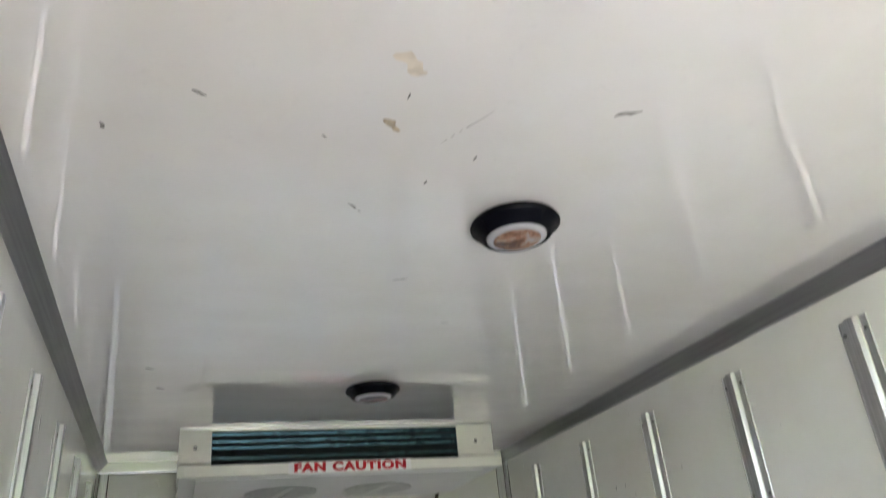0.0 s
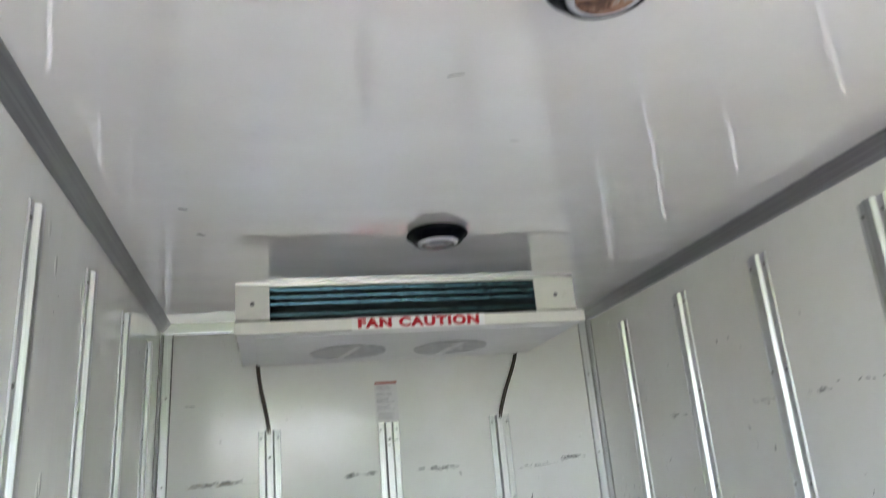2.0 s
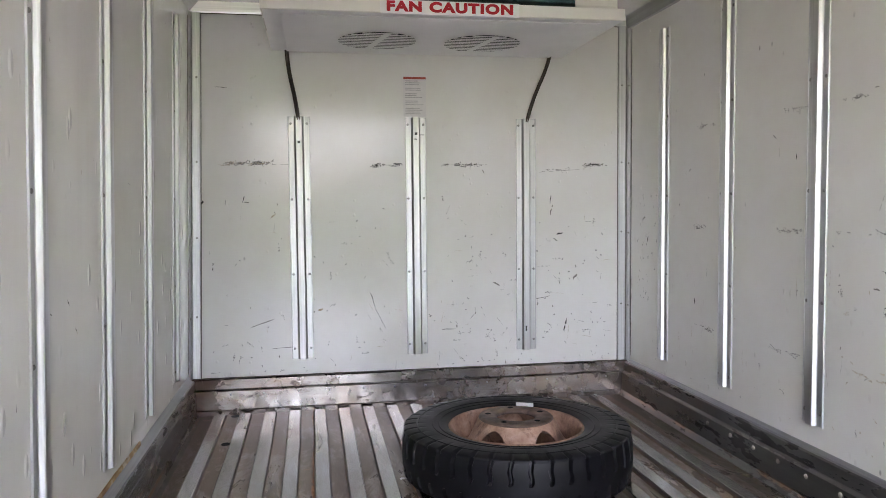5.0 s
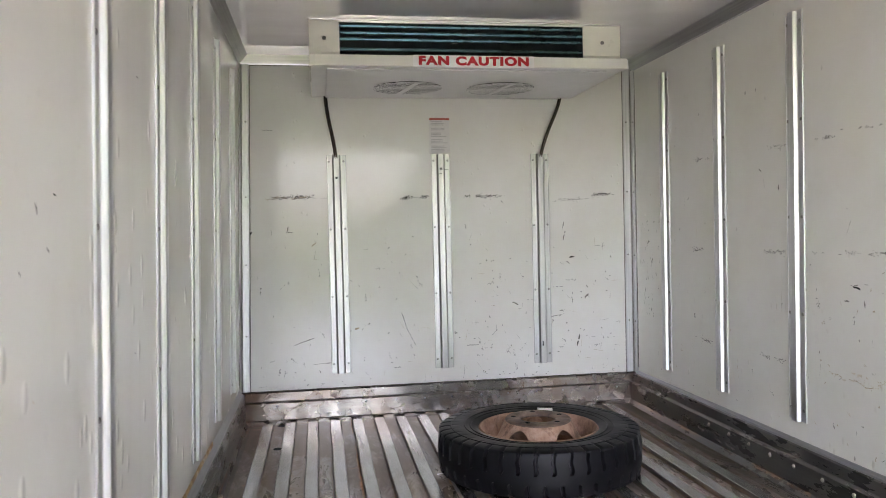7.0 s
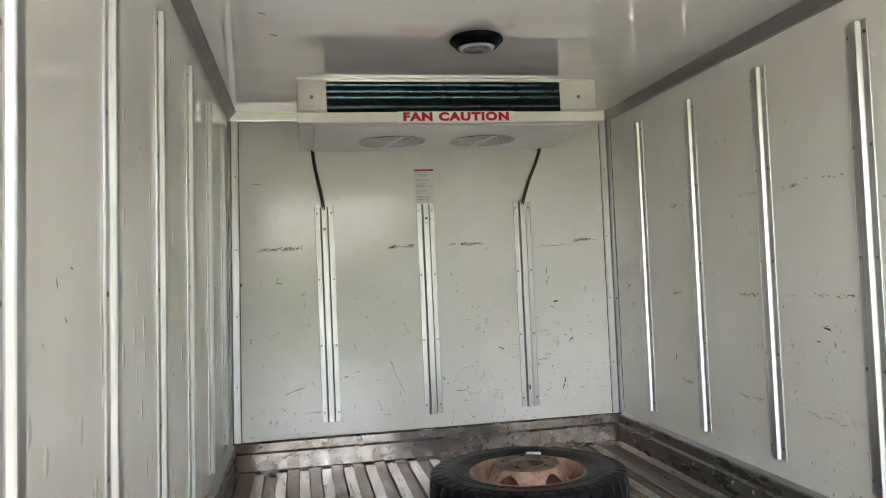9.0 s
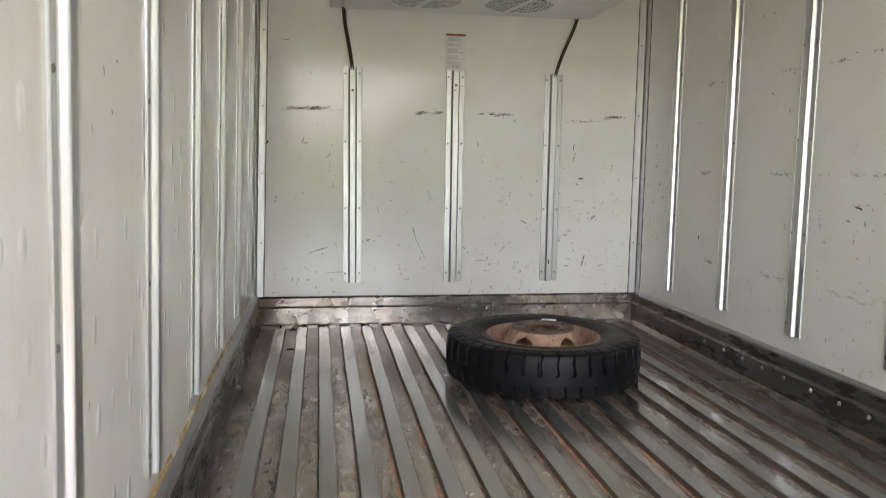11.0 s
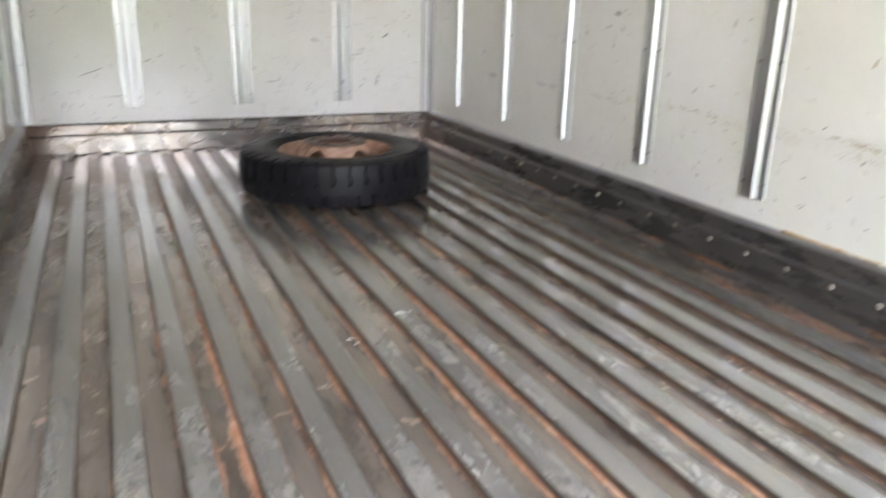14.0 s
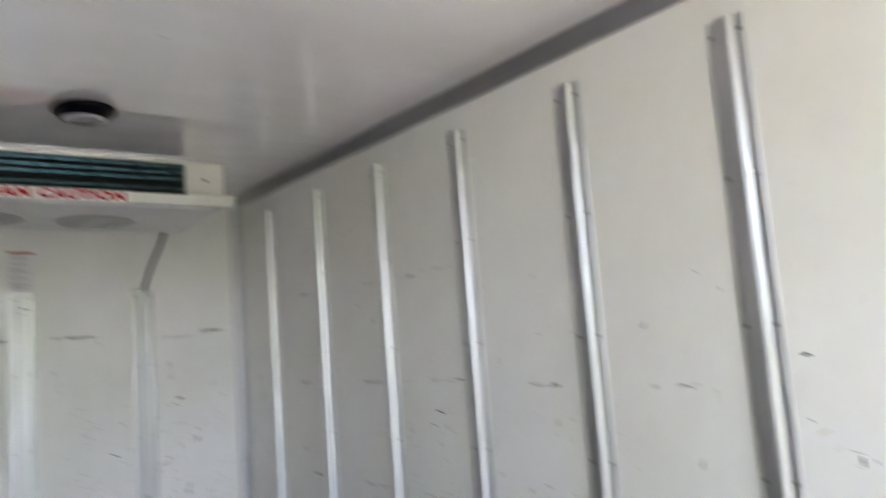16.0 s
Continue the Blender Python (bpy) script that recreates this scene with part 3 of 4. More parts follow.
# skirting of the bulkhead: a folded strip above a plate
thing("baseboard_back_upper", prism([(0, 0.0845), (-0.012, 0.0845), (-0.014, 0.088), (-0.014, 0.123), (-0.008, KERB), (0, KERB)], XL + 0.002, XR - 0.002, "x", None, 0.002, 24),
                 M_KICK, "dented stainless strip along the foot of the bulkhead", "skirting", kind="structure")
kick = thing("baseboard_back_lower", prism([(0, -0.022), (-0.026, -0.022), (-0.026, 0.003), (-0.020, 0.007), (-0.019, 0.078), (-0.016, 0.082), (0, 0.082)], XL + 0.002, XR - 0.002, "x", None, 0.002, 24),
             M_KICK, "stained stainless plate along the foot of the bulkhead", "skirting", kind="structure")
for n in range(13):
    part("rivet", RIVET, None, kick, m=at(-0.769 + n * 0.13 + rnd.uniform(-0.006, 0.006), -0.0195, 0.066, TO_MINUS_Y))

# side kerbs: folded dark steel with a ledge and a row of bolts
for name, x0, s in (("baseboard_left", XL, 1), ("baseboard_right", XR, -1)):
    foot = 0.048 if s < 0 else 0.036
    prof = [(x0, -0.024), (x0 + s * foot, -0.024), (x0 + s * (foot - 0.002), -0.013), (x0 + s * (0.034 if s < 0 else 0.026), 0.006), (x0 + s * (0.031 if s < 0 else 0.025), 0.080), (x0 + s * 0.024, 0.086), (x0 + s * 0.022, 0.089),
            (x0 + s * 0.021, 0.124), (x0 + s * 0.016, KERB), (x0, KERB)]
    run = prism(prof, REAR, -0.028, "y", None, 0.002, 40)
    kerb = thing(name, lean(run) if s > 0 else run, M_KERB, "dark worn steel kerb with a row of pale bolts" if s < 0 else "dark worn steel kerb with rust", "skirting", kind="structure")
    if s < 0:
        for n in range(23):
            part("bolt", BOLT, None, kerb, m=at(x0 + s * 0.0315, -0.750 - n * 0.1293 + rnd.uniform(-0.008, 0.008), 0.064, TO_MINUS_X))
# sealing strips above the kerbs
thing("trim_kerb_left", lean(prism([(XL, KERB - 0.001), (XL + 0.017, KERB - 0.001), (XL + 0.014, KERB + 0.005), (XL + 0.004, KERB + 0.019), (XL, KERB + 0.0236)], REAR, -0.05, "y", None, 0.002, 60)),
      M_ALU_DULL, "grey metal ledge above the kerb", "trim", kind="structure")
thing("trim_caulk_left", lean(prism([(XL, KERB + 0.0235), (XL + 0.0045, KERB + 0.0215), (XL + 0.003, KERB + 0.031), (XL, KERB + 0.034)], REAR, -0.9, "y", None, 0.004, 70)),
      M_CAULK, "yellowed rusty sealant bead along the wall foot", "sealant", kind="structure")
thing("trim_kerb_right", prism([(XR, KERB - 0.001), (XR - 0.016, KERB - 0.001), (XR - 0.013, KERB + 0.005), (XR - 0.003, KERB + 0.011), (XR, KERB + 0.012)], REAR, -0.05, "y", None, 0.002, 60),
      M_ALU_DULL, "grey metal ledge above the kerb", "trim", kind="structure")
thing("trim_caulk_right", prism([(XR, KERB + 0.0115), (XR - 0.004, KERB + 0.010), (XR - 0.002, KERB + 0.014), (XR, KERB + 0.016)], REAR, -2.25, "y", None, 0.004, 50),
      M_CAULK, "rust-stained sealant bead along the wall foot", "sealant", kind="structure")

# floor slats, each a folded steel strip
h, e, d = SLAT_W / 2, 0.0040, SLAT_H
slat_prof = [(-h - e, -d), (-h - 0.001, -0.0035), (-h - 0.0003, -0.0012), (-h + 0.0013, -0.0001), (-h + 0.0025, 0), (h - 0.0025, 0), (h - 0.0013, -0.0001), (h + 0.0003, -0.0012), (h + 0.001, -0.0035), (h + e, -d)]
slat_mesh = mesh_of("slat", prism(slat_prof, REAR, -0.058, "y", None, 0.0025, 36), M_SLAT)
slat_mesh.materials.append(M_SIDE)
for f in slat_mesh.polygons:
    f.material_index = 1 if abs(f.normal.z) < 0.6 else 0
for n in range(17):
    part("slat", slat_mesh, None, floor, "raised steel floor slat with worn top" if n == 0 else "", m=at(SLAT0 + h + n * PITCH, 0, 0))

# ---------- wall rails ----------
RW, RH = 0.0425, 0.016
half = [(0.0112, RH), (0.0132, RH - 0.0010), (0.0143, RH - 0.0032), (0.0170, 0.0050), (0.0190, 0.0030), (RW - 0.0040, 0.0026), (RW - 0.0030, 0.0044), (RW - 0.0008, 0.0044), (RW, 0.0030), (RW, 0)]
rail_prof = [(-u, v) for u, v in reversed(half)] + half


def rail(name, z0, z1, label, group, metal=M_ALU):
    """A hat-section strip: u across, v out of the wall, run upwards. Local x is across, local y is out."""
    ob = empty(name, label, "rail", group)
    part("strip", prism(rail_prof, z0, z1, "z"), metal, ob)
    z = 0.236
    while z < z1 - 0.02:
        for u in (-0.0315, 0.0315):
            part("screw", SCREW, None, ob, m=at(u, 0.003, z, Matrix.Rotation(radians(-90), 4, "X") @ Matrix.Scale(1.25, 4)))
        z += 0.2985
    return ob


side_rail = rail("wall_rail", 0.200, 1.462, "vertical aluminium hat-section rail screwed to the side wall", "rails on the side walls")
TURN_R, TURN_L = Matrix.Rotation(radians(90), 4, "Z"), Matrix.Rotation(radians(-90), 4, "Z")
side_rail.matrix_basis = at(XR - 0.0005, RIB0, 0, TURN_R)
for n in range(7):
    y = RIB0 - n * RIB_STEP + (0.018 if n == 6 else 0)
    if n:
        copy_thing(side_rail, at(XR - 0.0005, y, 0, TURN_R))
    copy_thing(side_rail, at(XL + 0.0005, y + 0.022, 0, Matrix.Rotation(math.atan(LEAN), 4, "Y") @ TURN_L))
back_rail = rail("bulkhead_rail", 0.194, 1.159, "short vertical aluminium rail screwed to the bulkhead", "rails on the bulkhead", M_ALU_BACK)
TURN_B = Matrix.Rotation(radians(180), 4, "Z")
back_rail.matrix_basis = at(-0.487, -0.0005, 0, TURN_B)
rails = [back_rail] + [copy_thing(back_rail, at(x, -0.0005, 0, TURN_B)) for x in (-0.022, 0.441)]
for ob, u, z, w, hh in ((rails[1], 0.0, 1.094, 0.011, 0.010), (rails[1], -0.022, 1.090, 0.026, 0.003), (rails[1], 0.002, 1.072, 0.012, 0.004), (rails[0], 0.001, 1.058, 0.010, 0.010), (rails[2], 0.004, 0.285, 0.006, 0.022)):
    out = RH if abs(u) < 0.01 else 0.0055
    part("tape_scrap", box(u - w / 2, u + w / 2, out + 0.0002, out + 0.0012, z - hh / 2, z + hh / 2), M_SCUFF, ob, "scrap of black tape")

# ---------- evaporator unit under the ceiling ----------
EX0, EX1, EF, EB, ET = -0.588, 0.597, -0.587, 1.414, 1.590
evap = empty("evaporator_unit", "cream ceiling-mounted refrigeration evaporator with dark coil", "evaporator")
side = [(0, EB), (0, ET), (EF, ET), (EF, 1.4705), (EF - 0.012, 1.4575), (-0.645, 1.4515), (-0.648, 1.4475), (-0.648, EB)]
part("side_panel", prism(side, EX0, EX0 + 0.004, "x"), M_CREAM, evap)
part("side_panel", prism(side, EX1 - 0.004, EX1, "x"), M_CREAM, evap)
part("top_panel", box(EX0, EX1, EF - 0.004, 0, ET, ET + 0.0045, 0.001), M_ALU_X, evap, "bare metal top plate")
cover = [(EF, ET - 0.001), (EF - 0.003, ET - 0.004), (EF - 0.003, 1.4735), (EF - 0.014, 1.4605), (-0.638, 1.4525), (-0.60, 1.4515), (EF + 0.02, 1.4535), (EF + 0.02, ET - 0.001)]
for x0, x1, sx in ((EX0 + 0.0045, -0.479, -0.534), (0.446, EX1 - 0.0045, 0.523)):
    cov = part("end_cover", prism(cover, x0, x1, "x"), M_CREAM, evap)
    part("screw", SCREW, None, cov, m=at(sx, EF - 0.003, 1.5235, TO_MINUS_Y) @ Matrix.Scale(1.8, 4))
part("front_lip", box(EX0 - 0.002, EX1 + 0.002, -0.651, -0.638, EB - 0.002, 1.4515, 0.003), M_CREAM, evap)
part("lip_ledge", box(-0.4795, 0.4515, -0.638, EF + 0.02, 1.4455, 1.4515), M_CREAM, evap)
tray = bmesh.new()
box(EX0 + 0.002, EX1 - 0.002, -0.638, -0.002, EB, EB + 0.006, 0.002, tray)
part("drain_tray", tray, M_PAN_WHITE, evap, "white underside tray")
rimt = box(EX0 + 0.06, EX1 - 0.06, -0.603, -0.02, EB - 0.006, EB - 0.0005, 0.003)
part("tray_step", rimt, M_PAN_WHITE, evap)
# black sheet behind the fins, for the shade inside the unit
part("coil_back", box(-0.482, 0.454, EF + 0.07, EF + 0.074, 1.4515, 1.5835), M_DARK, evap)
fins = bmesh.new()
for n in range(260):
    x = -0.478 + n * (0.930 / 259)
    box(x - 0.0005, x + 0.0005, EF - 0.0015, EF + 0.06, 1.4535, 1.5815, 0, fins)
tagged(part("fin_block", fins, M_FIN, evap, "dark fine coil fins"), kind="stuff")
for z in (1.5715, 1.5465, 1.5235, 1.4865):
    part("coil_tube", prism([(EF + 0.006 + 0.0065 * math.cos(a), z + 0.0065 * math.sin(a)) for a in (k * math.pi / 4 for k in range(8))], -0.480, 0.452, "x"), M_TUBE, evap)
part("top_strip", box(-0.480, 0.452, EF - 0.003, EF + 0.004, 1.5820, ET - 0.001), M_ALU_X, evap)

# fan grilles under the tray
for cx in (-0.195, 0.197):
    cy, R, z = -0.262, 0.142, EB - 0.0075
    # black disc under the bars, for the shade in the slots
    disc = part("fan_grille", lathe([(0.00001, 0), (R, 0), (R, -0.0015), (0.00001, -0.0015)], 40, (cx, cy, z)), M_DARK, evap, "slotted fan opening with a diagonal bar, black disc for the shade behind")
    for k in range(11):
        y = cy - R + 2 * R * (k + 0.5) / 11
        half = math.sqrt(max(0, R * R - (y - cy) ** 2)) + 0.003
        part("grille_bar", box(cx - half, cx + half, y - 0.0070, y + 0.0070, z - 0.0024, z - 0.0017), M_PAN_WHITE, disc)
    strap = box(-0.012, 0.012, -R + 0.006, R - 0.006, -0.0036, -0.0026)
    part("strap", strap, M_PAN_WHITE, disc, m=at(cx, cy, z, Matrix.Rotation(radians(11), 4, "Z")))

# caution sticker
sticker = part("sticker", box(-0.219, 0.233, -0.6525, -0.6512, 1.4095, 1.4525), M_STICKER, evap, "white sticker with red FAN CAUTION lettering")
txt = bpy.data.curves.new("lettering", "FONT")
txt.body, txt.size, txt.extrude, txt.offset = "FAN CAUTION", 0.0415, 0.0003, 0.0024
txt.align_x, txt.align_y, txt.space_character = "CENTER", "CENTER", 1.16
txt.materials.append(M_RED)
word = new("lettering", txt)
word.parent = sticker
word.matrix_basis = at(0.007, -0.6530, 1.4312, Matrix.Rotation(radians(90), 4, "X") @ Matrix.Diagonal((1.32, 1, 1, 1)))

# drain hoses down to the rails
for pts in (((-0.528, -0.020, 1.415), (-0.525, -0.022, 1.36), (-0.513, -0.024, 1.29), (-0.495, -0.022, 1.21), (-0.487, -0.012, 1.14)),
            ((0.538, -0.020, 1.415), (0.527, -0.024, 1.37), (0.490, -0.026, 1.295), (0.456, -0.022, 1.21), (0.441, -0.012, 1.14))):
    hose = empty("drain_hose", "brown rubber drain hose hanging from the evaporator to a rail", "hose", "drain hoses")
    for d in (-0.0038, 0.0038):
        cu = bpy.data.curves.new("strand", "CURVE")
        cu.dimensions, cu.bevel_depth, cu.bevel_resolution = "3D", 0.0042, 2
        sp = cu.splines.new("NURBS")
        sp.points.add(len(pts) - 1)
        for p, (x, y, z) in zip(sp.points, pts):
            p.co = (x + d, y, z, 1)
        sp.use_endpoint_u, sp.order_u = True, 4
        cu.materials.append(M_HOSE)
        strand = new("strand", cu)
        strand.parent = hose

# instruction label on the bulkhead
tag = thing("instruction_label", box(-0.070, 0.023, -0.0022, -0.0004, 1.164, 1.323), M_PAPER, "white instruction label with a red header on the bulkhead", "label")
part("header", box(-0.069, 0.022, -0.0028, -0.0020, 1.3140, 1.3225), M_REDBAND, tag, "red header band")
r_t = random.Random(3)
for k in range(19):
    if k in (3, 6, 10, 14):
        continue
    z, w = 1.3065 - k * 0.0073, r_t.uniform(0.045, 0.074)
    part("text_bar", box(-0.062, -0.062 + w, -0.0027, -0.0020, z - 0.0016, z + 0.0016), M_GREY, tag)

# ---------- ceiling lamps ----------
def dome_lamp(x, y, rusty):
    lamp = empty("ceiling_lamp", "round black-rimmed ceiling lamp with a rust-brown inside" if rusty else "round black-rimmed ceiling lamp with a clear lens", "lamp", "lamps on the ceiling", at=(x, y, TOP))
    part("rim", lathe([(0.060, -0.0005), (0.077, -0.0005), (0.083, -0.003), (0.0870, -0.010), (0.0865, -0.015), (0.082, -0.019), (0.078, -0.021), (0.068, -0.034), (0.063, -0.037), (0.0585, -0.035), (0.0585, -0.006)], 48, close=True), M_BLACK, lamp, "black rubber rim", True)
    part("lens_ring", lathe([(0.0584, -0.034), (0.057, -0.038), (0.052, -0.0403), (0.046, -0.0418), (0.045, -0.040), (0.057, -0.033)], 40, close=True), M_LENS_RING, lamp, "milky lens ring", True)
    part("lens", lathe([(0.0455, -0.0414), (0.036, -0.0428), (0.018, -0.0445), (0.00001, -0.045)], 40), M_LENS_RUST if rusty else M_LENS_CLEAR, lamp, "rust-brown lens centre" if rusty else "clear ribbed lens centre", True)
    return lamp


dome_lamp(-0.009, -2.250, True)
dome_lamp(-0.014, -1.105, False)

# ---------- spare wheel ----------
def spare_wheel(cx, cy):
    wheel = empty("spare_wheel", "worn black truck tyre on a rusty salmon-coloured steel rim lying flat", "wheel", at=(cx, cy, 0))
    zc, HW, R = 0.076, 0.0660, 0.344
    lugs, per = 40, 12
    seg = lugs * per
    # outer profile from the lower bead round the tread to the upper bead
    low = [(0.199, -0.058), (0.205, -0.0650), (0.220, -0.0695), (0.246, -0.0725), (0.268, -0.0745), (0.292, -0.0750), (0.314, -0.0735), (0.331, -0.0705), (0.339, -HW)]
    crown = [(R - 0.009 * abs(k / 12.0) ** 2.6, HW * k / 12.0) for k in range(-11, 12)]
    prof = low + crown + [(r, -z) for r, z in reversed(low)]
    bm = bmesh.new()
    rings = []
    for s in range(seg):
        a = 2 * math.pi * s / seg
        ring = []
        for r, z in prof:
            cut, w = 0.0, z / HW
            if (0.02 < w <= 1.12 or -1.12 <= w < -0.42) and r > 0.33:
                shift = 0 if w > 0 else per // 2
                ph = (s + shift) % per
                cut = 0.013 if ph in (0, 1) else 0.0
                if abs(w) > 0.98:
                    cut *= 0.8
            if 0.30 < r < 0.335 and abs(z) > 0.0700 and (s + (0 if z > 0 else per // 2)) % per in (0, 1):
                z -= math.copysign(0.009, z)
            b = a + (0.006 * math.sin(abs(w) * 9.0 - 0.6) * min(1.0, max(0.0, abs(w) - 0.04) * 8) if r > 0.33 else 0.0)
            ring.append(bm.verts.new(((r - cut) * math.cos(b), (r - cut) * math.sin(b), z)))
        rings.append(ring)
    for s in range(seg):
        r0, r1 = rings[s], rings[(s + 1) % seg]
        for i in range(len(prof) - 1):
            f = bm.faces.new((r0[i], r1[i], r1[i + 1], r0[i + 1]))
    tyre = part("tyre", bm, M_TYRE, wheel, "black rubber tyre with worn block tread", m=at(0, 0, zc))
    for f in tyre.data.polygons:
        f.use_smooth = not (9 <= f.index % (len(prof) - 1) <= len(prof) - 11)
    # moulded rings on the upper sidewall
    part("sidewall_ring", lathe([(0.2285, 0.0690), (0.2300, 0.0725), (0.2330, 0.0735), (0.2350, 0.0705)], 72), M_TYRE, tyre, smooth=True)
    part("sidewall_ring", lathe([(0.296, 0.0745), (0.2975, 0.0765), (0.300, 0.0765), (0.3015, 0.0735)], 72), M_TYRE, tyre, smooth=True)
    part("sidewall_ring", lathe([(0.2490, 0.0720), (0.2505, 0.0752), (0.2525, 0.0752), (0.2540, 0.0726)], 72), M_TYRE, tyre, smooth=True)
    # rim barrel
    part("rim", lathe([(0.201, 0.132), (0.204, 0.139), (0.200, 0.144), (0.195, 0.141), (0.193, 0.128), (0.188, 0.112), (0.182, 0.080), (0.178, 0.040), (0.188, 0.025), (0.196, 0.018),
                       (0.199, 0.026), (0.185, 0.045), (0.189, 0.080), (0.194, 0.105), (0.198, 0.120)], 64, close=True), M_RIM, wheel, "rust-pink painted rim barrel", True)
    # disc: a raised flat hub face on a steep drum with round hand holes
    prof_d = [(0.1085, 0.1652), (0.1125, 0.161), (0.118, 0.152), (0.123, 0.142), (0.128, 0.131), (0.134, 0.120), (0.141, 0.108), (0.149, 0.097), (0.159, 0.088), (0.170, 0.080), (0.180, 0.074)]
    holes, fine = 5, 4
    prof_f = [tuple(p + (q - p) * k / fine for p, q in zip(prof_d[i], prof_d[i + 1])) for i in range(len(prof_d) - 1) for k in range(fine)] + [prof_d[-1]]
    cone = bmesh.new()
    n_a = 220
    grid = {(i, k): cone.verts.new((r * math.cos(2 * math.pi * k / n_a), r * math.sin(2 * math.pi * k / n_a), z)) for i, (r, z) in enumerate(prof_f) for k in range(n_a)}
    for i in range(len(prof_f) - 1):
        for k in range(n_a):
            fa = ((k + 0.5) / n_a * holes + 0.386) % 1.0 - 0.5
            da, dz = fa * 2 * math.pi / holes * 0.142, (prof_f[i][1] + prof_f[i + 1][1]) / 2 - 0.106
            if da * da + dz * dz < 0.043 ** 2:
                continue
            cone.faces.new((grid[i, k], grid[i, (k + 1) % n_a], grid[i + 1, (k + 1) % n_a], grid[i + 1, k]))
    bmesh.ops.delete(cone, geom=[v for v in cone.verts if not v.link_faces], context="VERTS")
    disc = part("disc", cone, M_RIM, wheel, "rust-pink wheel disc with hand holes", True)
    sol = disc.modifiers.new("thickness", "SOLIDIFY")
    sol.thickness, sol.offset = 0.006, -1
    hub = part("hub_plate", lathe([(0.058, 0.158), (0.059, 0.166), (0.063, 0.1695), (0.080, 0.1700), (0.101, 0.1705), (0.108, 0.1695), (0.1122, 0.1650), (0.108, 0.158)], 64, close=True), M_HUB, wheel, "flat dirty mounting face", True)
    for k in range(5):
        a = 2 * math.pi * (k + 0.2) / 5
        # no hole is cut: a black disc draws its shade
        part("stud_hole", lathe([(0.00001, 0.1706), (0.0070, 0.1706), (0.0080, 0.1710), (0.0088, 0.1701)], 16, (0.085 * math.cos(a), 0.085 * math.sin(a), 0)), M_DARK, hub, "black disc for the shade in a stud hole", True)
    part("balance_weight", box(-0.028, 0.028, -0.004, 0.004, 0.1400, 0.1530, 0.0015), M_STICKER, wheel, "pale clip on the rim edge", m=at(0.083, 0.193, 0, Matrix.Rotation(radians(-22), 4, "Z")))
    return wheel


spare_wheel(0.152, -0.888)


# ---------- scuffs and scratches ----------
def ragged(length, width, seed, wave=0.25, gaps=0.22):
    """A flat torn streak in its own x-y plane, 0.6 mm thick."""
    r = random.Random(seed)
    bm = bmesh.new()
    n = max(4, int(length / 0.008))
    n = min(n, 26)
    up, dn = [], []
    for k in range(n + 1):
        f = k / n
        env = math.sin(math.pi * min(1, max(0, f * 0.94 + 0.03))) ** 0.5
        x = (f - 0.5) * length
        mid = wave * width * math.sin(5 * f + r.random() * 0.8)
        up.append(bm.verts.new((x, mid + width * 0.5 * env * r.uniform(0.35, 1.15), 0.0006)))
        dn.append(bm.verts.new((x, mid - width * 0.5 * env * r.uniform(0.35, 1.15), 0.0006)))
    for k in range(n):
        if length > 0.035 and r.random() < gaps and 0 < k < n - 1:
            continue
        bm.faces.new((dn[k], dn[k + 1], up[k + 1], up[k]))
    return bm


def flecks(length, width, seed):
    """A dry rubbed streak: many tiny torn flecks along a line, in its own x-y plane."""
    r = random.Random(seed)
    bm = bmesh.new()
    for _ in range(max(5, int(length / 0.0022))):
        x = (r.random() - 0.5) * length
        y = r.gauss(0, 0.30) * width + 0.2 * width * math.sin(x * 90)
        a = r.uniform(-0.5, 0.5) if r.random() < 0.7 else r.uniform(0.9, 2.1)
        L, w = r.uniform(0.0018, 0.0065), r.uniform(0.0010, 0.0026)
        pts = [(-L * 0.5, 0), (-L * 0.1, -w * r.uniform(0.4, 0.8)), (L * 0.5, -w * 0.1), (L * 0.2, w * r.uniform(0.4, 0.8))]
        bm.faces.new([bm.verts.new((x + p * math.cos(a) - q * math.sin(a), y + p * math.sin(a) + q * math.cos(a), 0.0006)) for p, q in pts])
    return bm


FACE_BACK = Matrix(((1, 0, 0, 0), (0, 0, -1, -0.0006), (0, 1, 0, 0), (0, 0, 0, 1)))
FACE_RIGHT = Matrix(((0, 0, -1, XR - 0.0006), (1, 0, 0, 0), (0, 1, 0, 0), (0, 0, 0, 1)))
FACE_LEFT = Matrix(((0, 0, 1, XL + 0.0006), (-1, 0, 0, 0), (0, 1, 0, 0), (0, 0, 0, 1)))
FACE_TOP = Matrix(((1, 0, 0, 0), (0, -1, 0, 0), (0, 0, -1, TOP - 0.0006), (0, 0, 0, 1)))
KINDS = {"w": M_FAINT, "k": M_SCUFF, "g": M_SMUDGE, "b": M_BROWN}
marks = 0


